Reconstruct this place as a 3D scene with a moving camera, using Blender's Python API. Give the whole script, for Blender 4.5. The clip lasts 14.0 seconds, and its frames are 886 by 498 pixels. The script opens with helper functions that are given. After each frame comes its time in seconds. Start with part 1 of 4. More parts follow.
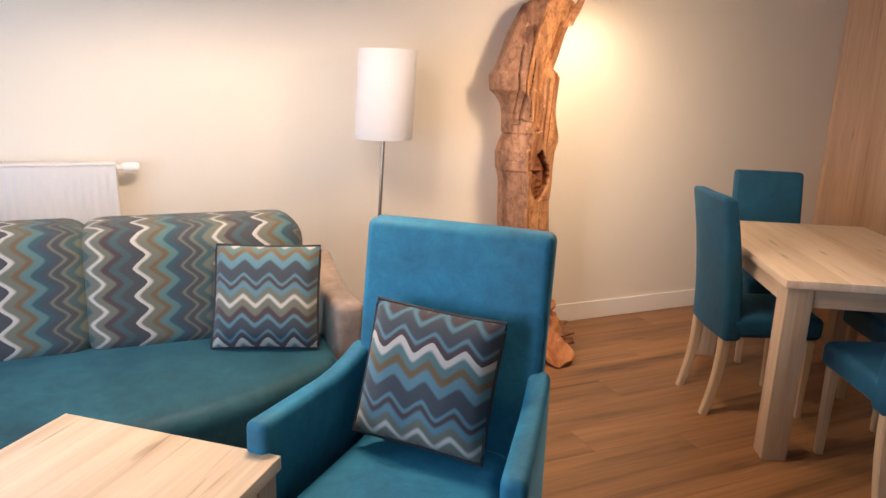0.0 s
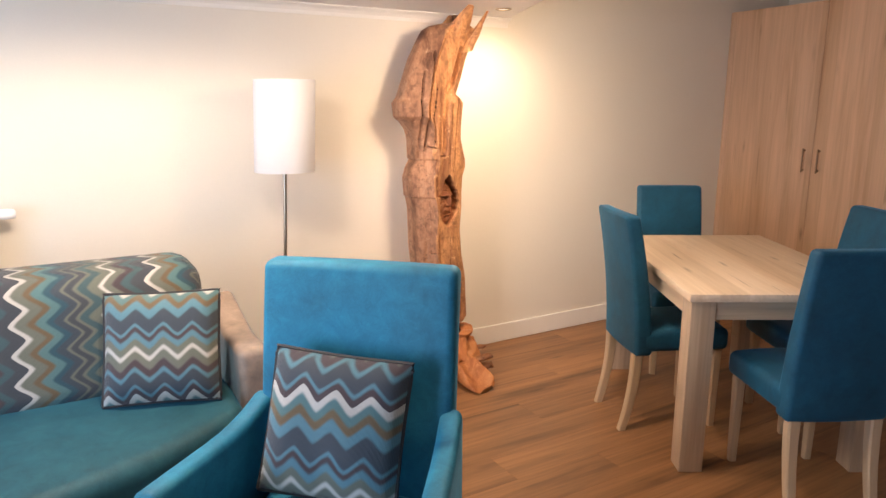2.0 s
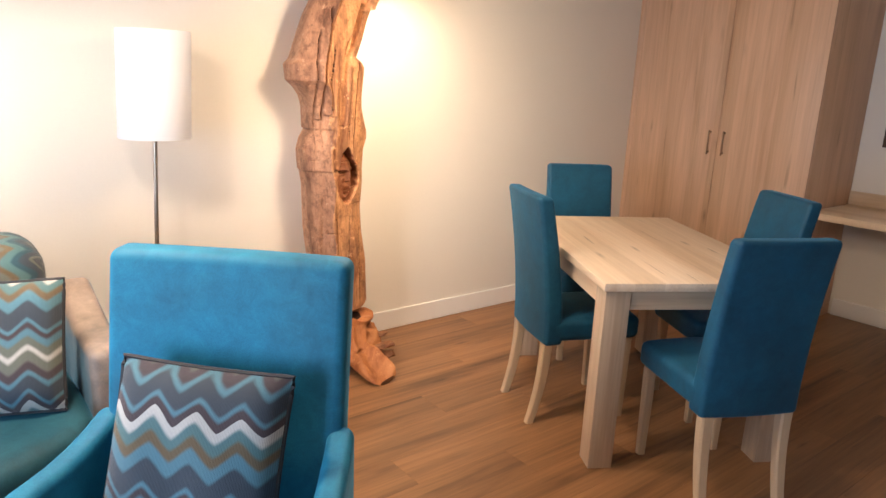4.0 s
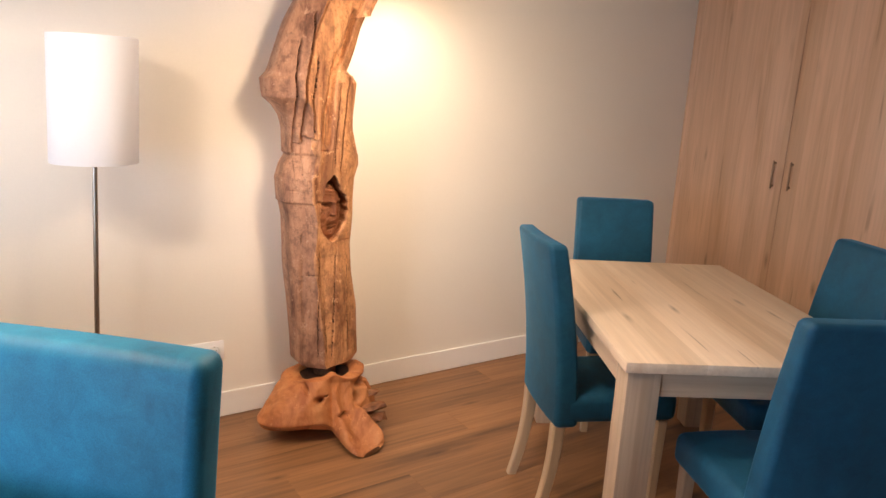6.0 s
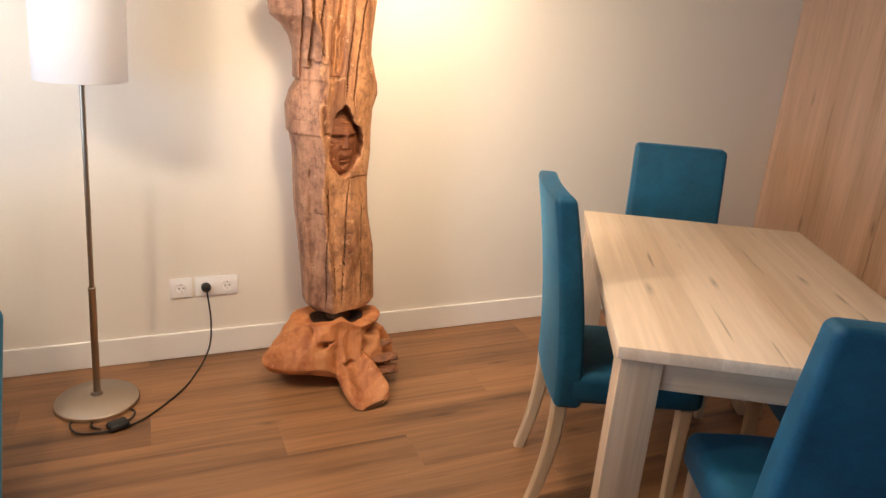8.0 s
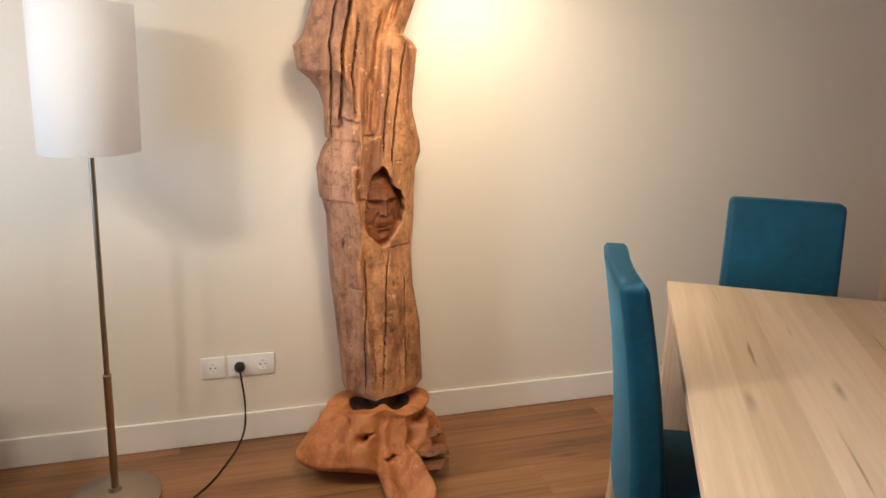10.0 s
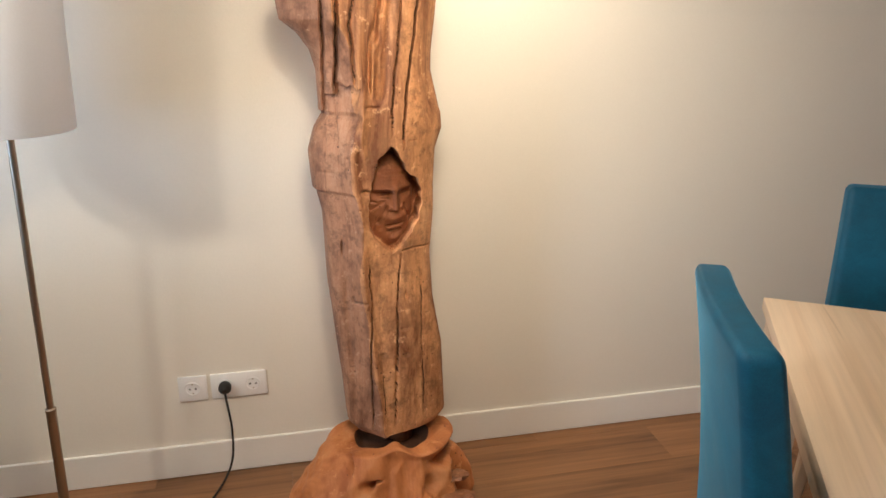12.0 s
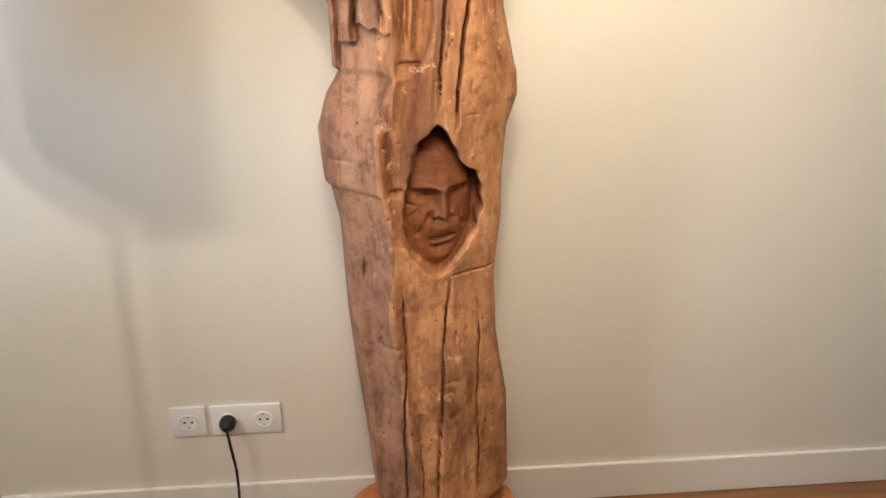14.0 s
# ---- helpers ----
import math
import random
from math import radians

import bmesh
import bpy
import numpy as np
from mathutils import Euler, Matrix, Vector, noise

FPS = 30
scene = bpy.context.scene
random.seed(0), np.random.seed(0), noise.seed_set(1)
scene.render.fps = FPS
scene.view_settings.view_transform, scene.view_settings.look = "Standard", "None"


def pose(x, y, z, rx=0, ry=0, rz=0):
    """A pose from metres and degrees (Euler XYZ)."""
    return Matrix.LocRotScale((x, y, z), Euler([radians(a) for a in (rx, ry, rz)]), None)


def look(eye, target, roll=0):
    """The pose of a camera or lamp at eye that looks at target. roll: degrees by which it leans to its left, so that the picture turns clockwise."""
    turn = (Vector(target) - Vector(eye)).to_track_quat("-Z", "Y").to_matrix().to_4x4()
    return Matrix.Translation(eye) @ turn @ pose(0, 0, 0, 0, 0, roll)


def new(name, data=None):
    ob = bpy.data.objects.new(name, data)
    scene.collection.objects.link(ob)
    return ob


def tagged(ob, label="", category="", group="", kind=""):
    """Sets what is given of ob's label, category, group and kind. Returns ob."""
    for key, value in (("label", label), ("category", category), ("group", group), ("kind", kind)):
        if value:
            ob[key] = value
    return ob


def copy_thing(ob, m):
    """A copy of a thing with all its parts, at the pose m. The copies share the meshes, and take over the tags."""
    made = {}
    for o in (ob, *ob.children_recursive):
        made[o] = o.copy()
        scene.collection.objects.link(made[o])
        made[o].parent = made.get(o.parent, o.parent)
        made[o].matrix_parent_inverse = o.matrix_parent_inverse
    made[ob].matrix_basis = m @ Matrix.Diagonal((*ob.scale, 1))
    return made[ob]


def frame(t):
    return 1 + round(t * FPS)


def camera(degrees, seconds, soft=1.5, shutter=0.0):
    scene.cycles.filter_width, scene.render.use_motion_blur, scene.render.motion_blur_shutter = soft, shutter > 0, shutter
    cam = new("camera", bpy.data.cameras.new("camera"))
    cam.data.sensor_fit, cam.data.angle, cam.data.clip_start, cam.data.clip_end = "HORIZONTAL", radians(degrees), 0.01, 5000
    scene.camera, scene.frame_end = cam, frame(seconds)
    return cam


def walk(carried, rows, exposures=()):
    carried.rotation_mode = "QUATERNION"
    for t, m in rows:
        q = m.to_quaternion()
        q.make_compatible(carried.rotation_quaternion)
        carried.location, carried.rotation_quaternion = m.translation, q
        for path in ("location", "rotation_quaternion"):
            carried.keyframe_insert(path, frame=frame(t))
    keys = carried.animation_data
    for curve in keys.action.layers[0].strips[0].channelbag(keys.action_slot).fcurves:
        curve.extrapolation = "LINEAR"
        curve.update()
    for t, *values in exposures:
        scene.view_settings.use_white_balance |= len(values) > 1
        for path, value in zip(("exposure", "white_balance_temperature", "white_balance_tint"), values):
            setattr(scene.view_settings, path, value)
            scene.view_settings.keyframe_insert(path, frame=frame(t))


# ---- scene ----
cam = camera(66.3, 14.0)
PATH = [
    (0, (0.455, 0.035, 1.458), (1.237, 1.813, 0.981), 1.9),
    (0.5, (0.495, 0.046, 1.474), (1.412, 1.77, 1.043), 1.6),
    (1, (0.508, 0.051, 1.476), (1.467, 1.75, 1.037), 1.3),
    (1.5, (0.517, 0.055, 1.495), (1.5, 1.762, 1.15), 0.6),
    (2, (0.542, 0.075, 1.49), (1.53, 1.763, 1.074), 0.1),
    (2.5, (0.561, 0.145, 1.484), (1.658, 1.771, 1.093), 2.2),
    (3, (0.579, 0.258, 1.475), (1.79, 1.776, 1.0), 2.2),
    (3.2, (0.569, 0.276, 1.471), (1.835, 1.754, 1.009), 2.2),
    (5.3, (1.119, 0.44, 1.472), (2.189, 2.039, 0.927), 3.7),
    (5.5, (1.146, 0.506, 1.476), (2.218, 2.126, 0.999), 3.2),
    (6, (1.229, 0.592, 1.471), (2.31, 2.216, 1.029), 3.1),
    (6.5, (1.362, 0.625, 1.442), (2.302, 2.319, 0.944), 2.0),
    (7, (1.531, 0.545, 1.474), (2.314, 2.319, 0.983), 4.4),
    (7.5, (1.626, 0.567, 1.477), (2.316, 2.364, 0.932), 2.7),
    (8, (1.699, 0.664, 1.447), (2.475, 2.395, 0.812), 4.3),
    (8.5, (1.748, 0.798, 1.459), (2.49, 2.566, 0.89), 2.8),
    (9, (1.798, 0.877, 1.467), (2.495, 2.681, 0.956), 0.7),
    (9.2, (1.827, 0.893, 1.473), (2.484, 2.712, 0.963), 0.1),
    (11.3, (2.104, 1.242, 1.459), (2.507, 3.105, 0.856), 3.1),
    (11.5, (2.101, 1.303, 1.453), (2.528, 3.159, 0.843), 1.3),
    (12, (2.129, 1.471, 1.443), (2.549, 3.314, 0.791), 0.7),
    (12.5, (2.262, 1.666, 1.416), (2.464, 3.529, 0.717), 1.2),
    (13, (2.306, 1.805, 1.407), (2.33, 3.672, 0.688), -1.5),
    (13.5, (2.316, 1.927, 1.373), (2.421, 3.778, 0.624), 1.6),
    (14, (2.287, 2.046, 1.379), (2.449, 3.878, 0.593), 0.3),
]
# stops, kelvin and tint as the camera adapts
EXPOSURES = [(0, -0.2, 6850, 14), (1, 0.1, 6650, 11), (1.5, 0.02, 6700, 12), (3, 0.28, 6450, 9), (5.5, 0.18, 6400, 10), (6.5, -0.08, 6450, 12), (7.5, 0.03, 6450, 11), (8.0, 0.11, 6280, 7), (8.5, 0.08, 6050, 2), (9, -0.26, 6000, 2), (11.5, -0.28, 5800, 1), (12.5, -0.26, 5650, 0), (13.5, -0.33, 5650, -1), (14, -0.28, 5650, -1)]
walk(cam, [(t, look(eye, target, roll)) for t, eye, target, roll in PATH], EXPOSURES)

# ---- world and light ----
world = bpy.data.worlds.new("sky")
scene.world = world
world.use_nodes = True
sky = world.node_tree.nodes.new("ShaderNodeTexSky")
sky.sky_type, sky.sun_disc = "NISHITA", False
sky.sun_elevation, sky.sun_rotation = radians(38), radians(60)
back = world.node_tree.nodes["Background"]
world.node_tree.links.new(sky.outputs[0], back.inputs[0])
back.inputs[1].default_value = 0.1


def lamp(name, kind, place, target, watts, colour, size=0.03, cone=90, blend=0.8, wide=None, high=None):
    data = bpy.data.lights.new(name, kind)
    data.energy, data.color = watts, colour
    if kind == "AREA":
        data.shape, data.size, data.size_y = "RECTANGLE", wide, high
    else:
        data.shadow_soft_size = size
        if kind == "SPOT":
            data.spot_size, data.spot_blend = radians(cone), blend
    ob = new(name, data)
    ob.matrix_world = look(place, target)
    return ob


WARM = (1.0, 0.765, 0.555)
SOFT = (1.0, 0.80, 0.63)
COOL = (0.52, 0.70, 1.0)
WIN_Y, WIN_Z, WIN_W, WIN_H = 1.05, 1.22, 1.4, 1.35
lamp("window_light", "AREA", (-1.72, WIN_Y, WIN_Z), (3, WIN_Y + 1.0, WIN_Z), 76, COOL, wide=WIN_W, high=WIN_H)
# bar with three bare bulbs under the low ceiling, beside its slanting edge
BULBS = [(1.90, 2.05, 1.905), (2.08, 2.09, 1.905), (2.26, 2.13, 1.905)]
for place, watts in zip(BULBS, (1, 2, 30)):
    lamp("bulb_light", "POINT", place, (place[0], place[1], 0), watts, WARM, size=0.035)
# added beam with no fitting, brightens the trunk front and right wall
lamp("added_spot_beam", "SPOT", (2.34, 2.02, 1.885), (2.86, 3.4, 1.25), 88, (1.0, 0.75, 0.51), size=0.28, cone=96, blend=1.0)
# downlights assumed in the low ceiling: place, aim, power, cone, edge; the one beside the trunk is added to brighten
# the wall, tilted to it
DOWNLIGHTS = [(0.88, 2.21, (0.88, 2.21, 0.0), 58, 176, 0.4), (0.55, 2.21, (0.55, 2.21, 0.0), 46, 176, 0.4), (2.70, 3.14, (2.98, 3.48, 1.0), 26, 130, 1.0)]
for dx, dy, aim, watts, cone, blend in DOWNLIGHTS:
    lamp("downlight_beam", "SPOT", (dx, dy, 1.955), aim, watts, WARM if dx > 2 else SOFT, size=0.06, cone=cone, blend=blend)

# ---- materials ----


def material(name):
    m = bpy.data.materials.new(name)
    m.use_nodes = True
    n, l = m.node_tree.nodes, m.node_tree.links
    return m, n, l, n["Principled BSDF"]


def node(n, kind, **settings):
    made = n.new(kind)
    for key, value in settings.items():
        if key in made.inputs:
            made.inputs[key].default_value = value
    return made


def coords(n, l, scale, which="Object"):
    tc = n.new("ShaderNodeTexCoord")
    mp = n.new("ShaderNodeMapping")
    mp.inputs["Scale"].default_value = scale
    l.new(tc.outputs[which], mp.inputs["Vector"])
    return mp.outputs["Vector"]


def ramp(n, l, fac, stops, interpolation="LINEAR"):
    r = n.new("ShaderNodeValToRGB")
    r.color_ramp.interpolation = interpolation
    e = r.color_ramp.elements
    while len(e) < len(stops):
        e.new(1.0)
    for item, (pos, col) in zip(e, stops):
        item.position, item.color = pos, (*col, 1)
    l.new(fac, r.inputs["Fac"])
    return r.outputs["Color"]


def bump(n, l, bsdf, height, strength, distance):
    b = n.new("ShaderNodeBump")
    b.inputs["Strength"].default_value, b.inputs["Distance"].default_value = strength, distance
    l.new(height, b.inputs["Height"])
    l.new(b.outputs["Normal"], bsdf.inputs["Normal"])
    return b


def mix(n, l, fac, a, b, blend="MIX"):
    m = n.new("ShaderNodeMix")
    m.data_type, m.blend_type = "RGBA", blend
    for sock, value in ((m.inputs[0], fac), (m.inputs[6], a), (m.inputs[7], b)):
        if hasattr(value, "is_linked"):
            l.new(value, sock)
        else:
            sock.default_value = value if isinstance(value, float) else (*value, 1)
    return m.outputs[2]


def plain(name, colour, rough, metal=0.0, grain=60.0, vary=0.06, relief=0.0004, broad=3.0, sheen=0.0):
    """A surface of one colour with fine grain, broad unevenness and slight relief."""
    m, n, l, p = material(name)
    v = coords(n, l, (1, 1, 1))
    fine = node(n, "ShaderNodeTexNoise", Scale=grain, Detail=4.0)
    wide = node(n, "ShaderNodeTexNoise", Scale=broad, Detail=3.0)
    l.new(v, fine.inputs["Vector"])
    l.new(v, wide.inputs["Vector"])
    dark = tuple(c * (1 - vary) for c in colour)
    light = tuple(min(1, c * (1 + vary)) for c in colour)
    c1 = ramp(n, l, wide.outputs["Fac"], [(0.3, dark), (0.7, light)])
    c2 = ramp(n, l, fine.outputs["Fac"], [(0.25, (1 - vary,) * 3), (0.75, (1, 1, 1))])
    l.new(mix(n, l, 1.0, c1, c2, "MULTIPLY"), p.inputs["Base Color"])
    p.inputs["Roughness"].default_value, p.inputs["Metallic"].default_value = rough, metal
    if sheen:
        p.inputs["Sheen Weight"].default_value, p.inputs["Sheen Roughness"].default_value = sheen, 0.4
    bump(n, l, p, fine.outputs["Fac"], 0.6, relief)
    return m


def oak(name, light, dark, axis, rough=0.45, streak=1.0, knots=True, shift=False, splits=0.6, lamella=0.0, rare=0.0):
    """Light oak board: streaks along one axis, pale and dark bands, small knots with cracks."""
    m, n, l, p = material(name)
    s1 = [9.0, 9.0, 9.0]
    s1[axis] = 0.55
    s2 = [70.0, 70.0, 70.0]
    s2[axis] = 2.2
    s3 = [7.0, 7.0, 7.0]
    s3[axis] = 1.6
    va, vb, vc = coords(n, l, s1), coords(n, l, s2), coords(n, l, s3)
    if shift:
        info = n.new("ShaderNodeObjectInfo")
        moved = []
        for v in (va, vb, vc):
            add = n.new("ShaderNodeVectorMath")
            add.operation = "MULTIPLY_ADD"
            l.new(info.outputs["Random"], add.inputs[0])
            add.inputs[1].default_value = (37.0, 53.0, 71.0)
            l.new(v, add.inputs[2])
            moved.append(add.outputs[0])
        va, vb, vc = moved
    band = node(n, "ShaderNodeTexNoise", Scale=1.0, Detail=5.0, Roughness=0.6, Distortion=0.5)
    fibre = node(n, "ShaderNodeTexNoise", Scale=1.0, Detail=4.0, Roughness=0.65)
    knot = n.new("ShaderNodeTexVoronoi")
    l.new(va, band.inputs["Vector"])
    l.new(vb, fibre.inputs["Vector"])
    warp = node(n, "ShaderNodeTexNoise", Scale=1.3, Detail=2.0)
    l.new(vc, warp.inputs["Vector"])
    bent = mix(n, l, 0.3, vc, warp.outputs["Color"], "ADD")
    if axis == 2:
        apart, joined = n.new("ShaderNodeSeparateXYZ"), n.new("ShaderNodeCombineXYZ")
        l.new(bent, apart.inputs[0])
        l.new(apart.outputs[1], joined.inputs[0])
        l.new(apart.outputs[2], joined.inputs[1])
        bent = joined.outputs[0]
    l.new(bent, knot.inputs["Vector"])
    knot.inputs["Scale"].default_value = 0.8
    knot.voronoi_dimensions = "2D"
    mid = tuple((a * 0.65 + b * 0.35) for a, b in zip(light, dark))
    c = ramp(n, l, band.outputs["Fac"], [(0.28, dark), (0.45, mid), (0.62, light), (0.85, tuple(min(1, v * 1.06) for v in light))])
    f = ramp(n, l, fibre.outputs["Fac"], [(0.3, (1 - 0.22 * streak,) * 3), (0.6, (1, 1, 1))])
    c = mix(n, l, 1.0, c, f, "MULTIPLY")
    if knots:
        k = ramp(n, l, knot.outputs["Distance"], [(0.0, (0.75, 0.75, 0.75)), (0.02, (0.5, 0.5, 0.5)), (0.085, (0, 0, 0))])
        some = ramp(n, l, knot.outputs["Color"], [(0.42, (0, 0, 0)), (0.75, (1, 1, 1))])
        k = mix(n, l, 1.0, k, some, "MULTIPLY")
        s4 = [26.0, 26.0, 26.0]
        s4[axis] = 1.5
        split = node(n, "ShaderNodeTexNoise", Scale=1.0, Detail=2.0, Distortion=0.4)
        l.new(coords(n, l, s4), split.inputs["Vector"])
        fine = ramp(n, l, split.outputs["Fac"], [(0.68 + rare, (0, 0, 0)), (0.74 + rare, (splits,) * 3)])
        c = mix(n, l, fine, c, tuple(v * 0.55 for v in dark))
        c = mix(n, l, k, c, tuple(v * 0.4 for v in dark))
    if lamella:
        sep, div, flo = n.new("ShaderNodeSeparateXYZ"), n.new("ShaderNodeMath"), n.new("ShaderNodeMath")
        div.operation, flo.operation = "DIVIDE", "FLOOR"
        l.new(coords(n, l, (1, 1, 1)), sep.inputs[0])
        l.new(sep.outputs[0 if axis == 1 else 1], div.inputs[0])
        div.inputs[1].default_value = lamella
        l.new(div.outputs[0], flo.inputs[0])
        pick = n.new("ShaderNodeTexWhiteNoise")
        pick.noise_dimensions = "1D"
        l.new(flo.outputs[0], pick.inputs["W"])
        c = mix(n, l, 1.0, c, ramp(n, l, pick.outputs["Value"], [(0.0, (0.88, 0.85, 0.80)), (1.0, (1.04, 1.04, 1.04))]), "MULTIPLY")
    if shift:
        tone = ramp(n, l, info.outputs["Random"], [(0.0, (0.9, 0.9, 0.9)), (0.5, (0.97, 0.97, 0.96)), (1.0, (1.05, 1.04, 1.02))])
        c = mix(n, l, 1.0, c, tone, "MULTIPLY")
    l.new(c, p.inputs["Base Color"])
    p.inputs["Roughness"].default_value = rough
    bump(n, l, p, fibre.outputs["Fac"], 0.35, 0.0006)
    return m


def velour(name, colour):
    """Short-pile upholstery with broad rubbed patches."""
    m, n, l, p = material(name)
    v = coords(n, l, (1, 1, 1))
    wide = node(n, "ShaderNodeTexNoise", Scale=4.0, Detail=5.0, Roughness=0.62)
    fine = node(n, "ShaderNodeTexNoise", Scale=420.0, Detail=2.0)
    l.new(v, wide.inputs["Vector"])
    l.new(v, fine.inputs["Vector"])
    c = ramp(n, l, wide.outputs["Fac"], [(0.3, tuple(k * 0.68 for k in colour)), (0.7, tuple(k * 1.32 for k in colour))])
    c = mix(n, l, 1.0, c, ramp(n, l, fine.outputs["Fac"], [(0.3, (0.8, 0.8, 0.8)), (0.7, (1, 1, 1))]), "MULTIPLY")
    rub = node(n, "ShaderNodeTexNoise", Scale=15.0, Detail=6.0, Roughness=0.7, Distortion=0.6)
    l.new(v, rub.inputs["Vector"])
    c = mix(n, l, 1.0, c, ramp(n, l, rub.outputs["Fac"], [(0.3, (0.72, 0.75, 0.78)), (0.55, (1, 1, 1)), (0.72, (1.3, 1.18, 1.12))]), "MULTIPLY")
    l.new(c, p.inputs["Base Color"])
    r = ramp(n, l, wide.outputs["Fac"], [(0.3, (0.5, 0.5, 0.5)), (0.7, (0.68, 0.68, 0.68))])
    l.new(r, p.inputs["Roughness"])
    p.inputs["Sheen Weight"].default_value, p.inputs["Sheen Roughness"].default_value = 0.38, 0.32
    p.inputs["Specular IOR Level"].default_value = 0.3
    p.inputs["Sheen Tint"].default_value = (0.18, 0.6, 1.0, 1)
    bump(n, l, p, fine.outputs["Fac"], 0.3, 0.0006)
    return m


GREY = (0.058, 0.064, 0.074)
TEAL = (0.028, 0.088, 0.115)
SKY = (0.10, 0.235, 0.29)
SAGE = (0.155, 0.162, 0.128)
OCHRE = (0.165, 0.112, 0.058)
PLUM = (0.072, 0.050, 0.055)
CREAM = (0.58, 0.55, 0.50)
SEA = (0.095, 0.195, 0.20)
SLATE = (0.052, 0.066, 0.084)
DUSK = (0.052, 0.105, 0.112)


def zigzag(name, stops, period, wave, height, upright=False):
    """Woven zigzag stripes over the UV map, in metres."""
    m, n, l, p = material(name)
    uv = n.new("ShaderNodeUVMap")
    sep = n.new("ShaderNodeSeparateXYZ")
    l.new(uv.outputs[0], sep.inputs[0])
    along, across = (sep.outputs[1], sep.outputs[0]) if upright else (sep.outputs[0], sep.outputs[1])
    wob = node(n, "ShaderNodeTexNoise", Scale=9.0, Detail=2.0)
    l.new(uv.outputs[0], wob.inputs["Vector"])
    ping = n.new("ShaderNodeMath")
    ping.operation = "PINGPONG"
    l.new(along, ping.inputs[0])
    ping.inputs[1].default_value = wave / 2
    turn = n.new("ShaderNodeMapRange")
    turn.interpolation_type = "SMOOTHSTEP"
    turn.inputs["From Max"].default_value = turn.inputs["To Max"].default_value = wave / 2
    l.new(ping.outputs[0], turn.inputs["Value"])
    halfway = n.new("ShaderNodeMix")
    halfway.inputs[0].default_value = 0.55
    l.new(ping.outputs[0], halfway.inputs[2])
    l.new(turn.outputs[0], halfway.inputs[3])
    tri = n.new("ShaderNodeMath")
    tri.operation = "MULTIPLY_ADD"
    l.new(halfway.outputs[0], tri.inputs[0])
    tri.inputs[1].default_value = 2 * height / wave
    l.new(across, tri.inputs[2])
    soft = n.new("ShaderNodeMath")
    soft.operation = "MULTIPLY_ADD"
    l.new(wob.outputs["Fac"], soft.inputs[0])
    soft.inputs[1].default_value = 0.02
    l.new(tri.outputs[0], soft.inputs[2])
    div = n.new("ShaderNodeMath")
    div.operation = "DIVIDE"
    l.new(soft.outputs[0], div.inputs[0])
    div.inputs[1].default_value = period
    fr = n.new("ShaderNodeMath")
    fr.operation = "FRACT"
    l.new(div.outputs[0], fr.inputs[0])
    c = ramp(n, l, fr.outputs[0], stops, "LINEAR")
    weave = n.new("ShaderNodeTexWave")
    weave.wave_type, weave.bands_direction = "BANDS", "Y" if upright else "X"
    weave.inputs["Scale"].default_value = 110.0
    weave.inputs["Distortion"].default_value = 2.0
    l.new(uv.outputs[0], weave.inputs["Vector"])
    tex = ramp(n, l, weave.outputs["Fac"], [(0.0, (0.72, 0.72, 0.72)), (1.0, (1, 1, 1))])
    l.new(mix(n, l, 1.0, c, tex, "MULTIPLY"), p.inputs["Base Color"])
    p.inputs["Roughness"].default_value = 0.85
    p.inputs["Sheen Weight"].default_value = 0.15
    bump(n, l, p, weave.outputs["Fac"], 0.5, 0.0012)
    return m


def stripes(seq):
    """Stops with narrow crossings out of (width, colour) pairs."""
    total = sum(w for w, c in seq)
    out, at = [], 0.0
    for w, c in seq:
        out += [(at / total + min(0.012, 0.3 * w / total), c), ((at + w) / total - min(0.012, 0.3 * w / total), c)]
        at += w
    return out


MAT_WALL = plain("wall_paint", (0.83, 0.775, 0.685), 0.75, grain=180, vary=0.025, relief=0.0006, broad=0.8)
MAT_CEIL = plain("ceiling_paint", (0.86, 0.84, 0.82), 0.85, grain=160, vary=0.02, relief=0.0004, broad=0.7)
MAT_TRIM = plain("trim_paint", (0.88, 0.85, 0.80), 0.45, grain=90, vary=0.02, relief=0.0002)
MAT_FLOOR = oak("laminate_oak", (0.365, 0.178, 0.075), (0.090, 0.038, 0.015), 0, rough=0.4, streak=1.2, shift=True)
# tabletop oak lightened in place of lamp light; cross and upright copies stay darker
MAT_TABLE = oak("table_oak_lightened", (0.88, 0.72, 0.55), (0.68, 0.49, 0.32), 1, rough=0.42, streak=0.5, splits=0.9, lamella=0.117, rare=-0.005)
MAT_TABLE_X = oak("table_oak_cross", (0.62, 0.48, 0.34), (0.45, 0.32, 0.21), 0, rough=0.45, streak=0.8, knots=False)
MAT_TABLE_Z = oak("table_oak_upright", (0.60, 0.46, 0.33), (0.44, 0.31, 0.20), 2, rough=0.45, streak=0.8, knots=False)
MAT_WARD = oak("wardrobe_oak", (0.76, 0.50, 0.33), (0.53, 0.31, 0.18), 2, rough=0.45, streak=0.55, splits=0.45, lamella=0.131)
MAT_LEG = oak("beech_leg", (0.58, 0.43, 0.28), (0.46, 0.32, 0.19), 2, rough=0.4, streak=0.5, knots=False)
MAT_VELOUR = velour("petrol_velour", (0.008, 0.080, 0.148))
MAT_ARMCHAIR = velour("blue_velour", (0.020, 0.205, 0.325))
MAT_SEAT = velour("sofa_velour", (0.020, 0.100, 0.128))
MAT_SUEDE = velour("taupe_suede", (0.34, 0.255, 0.20))
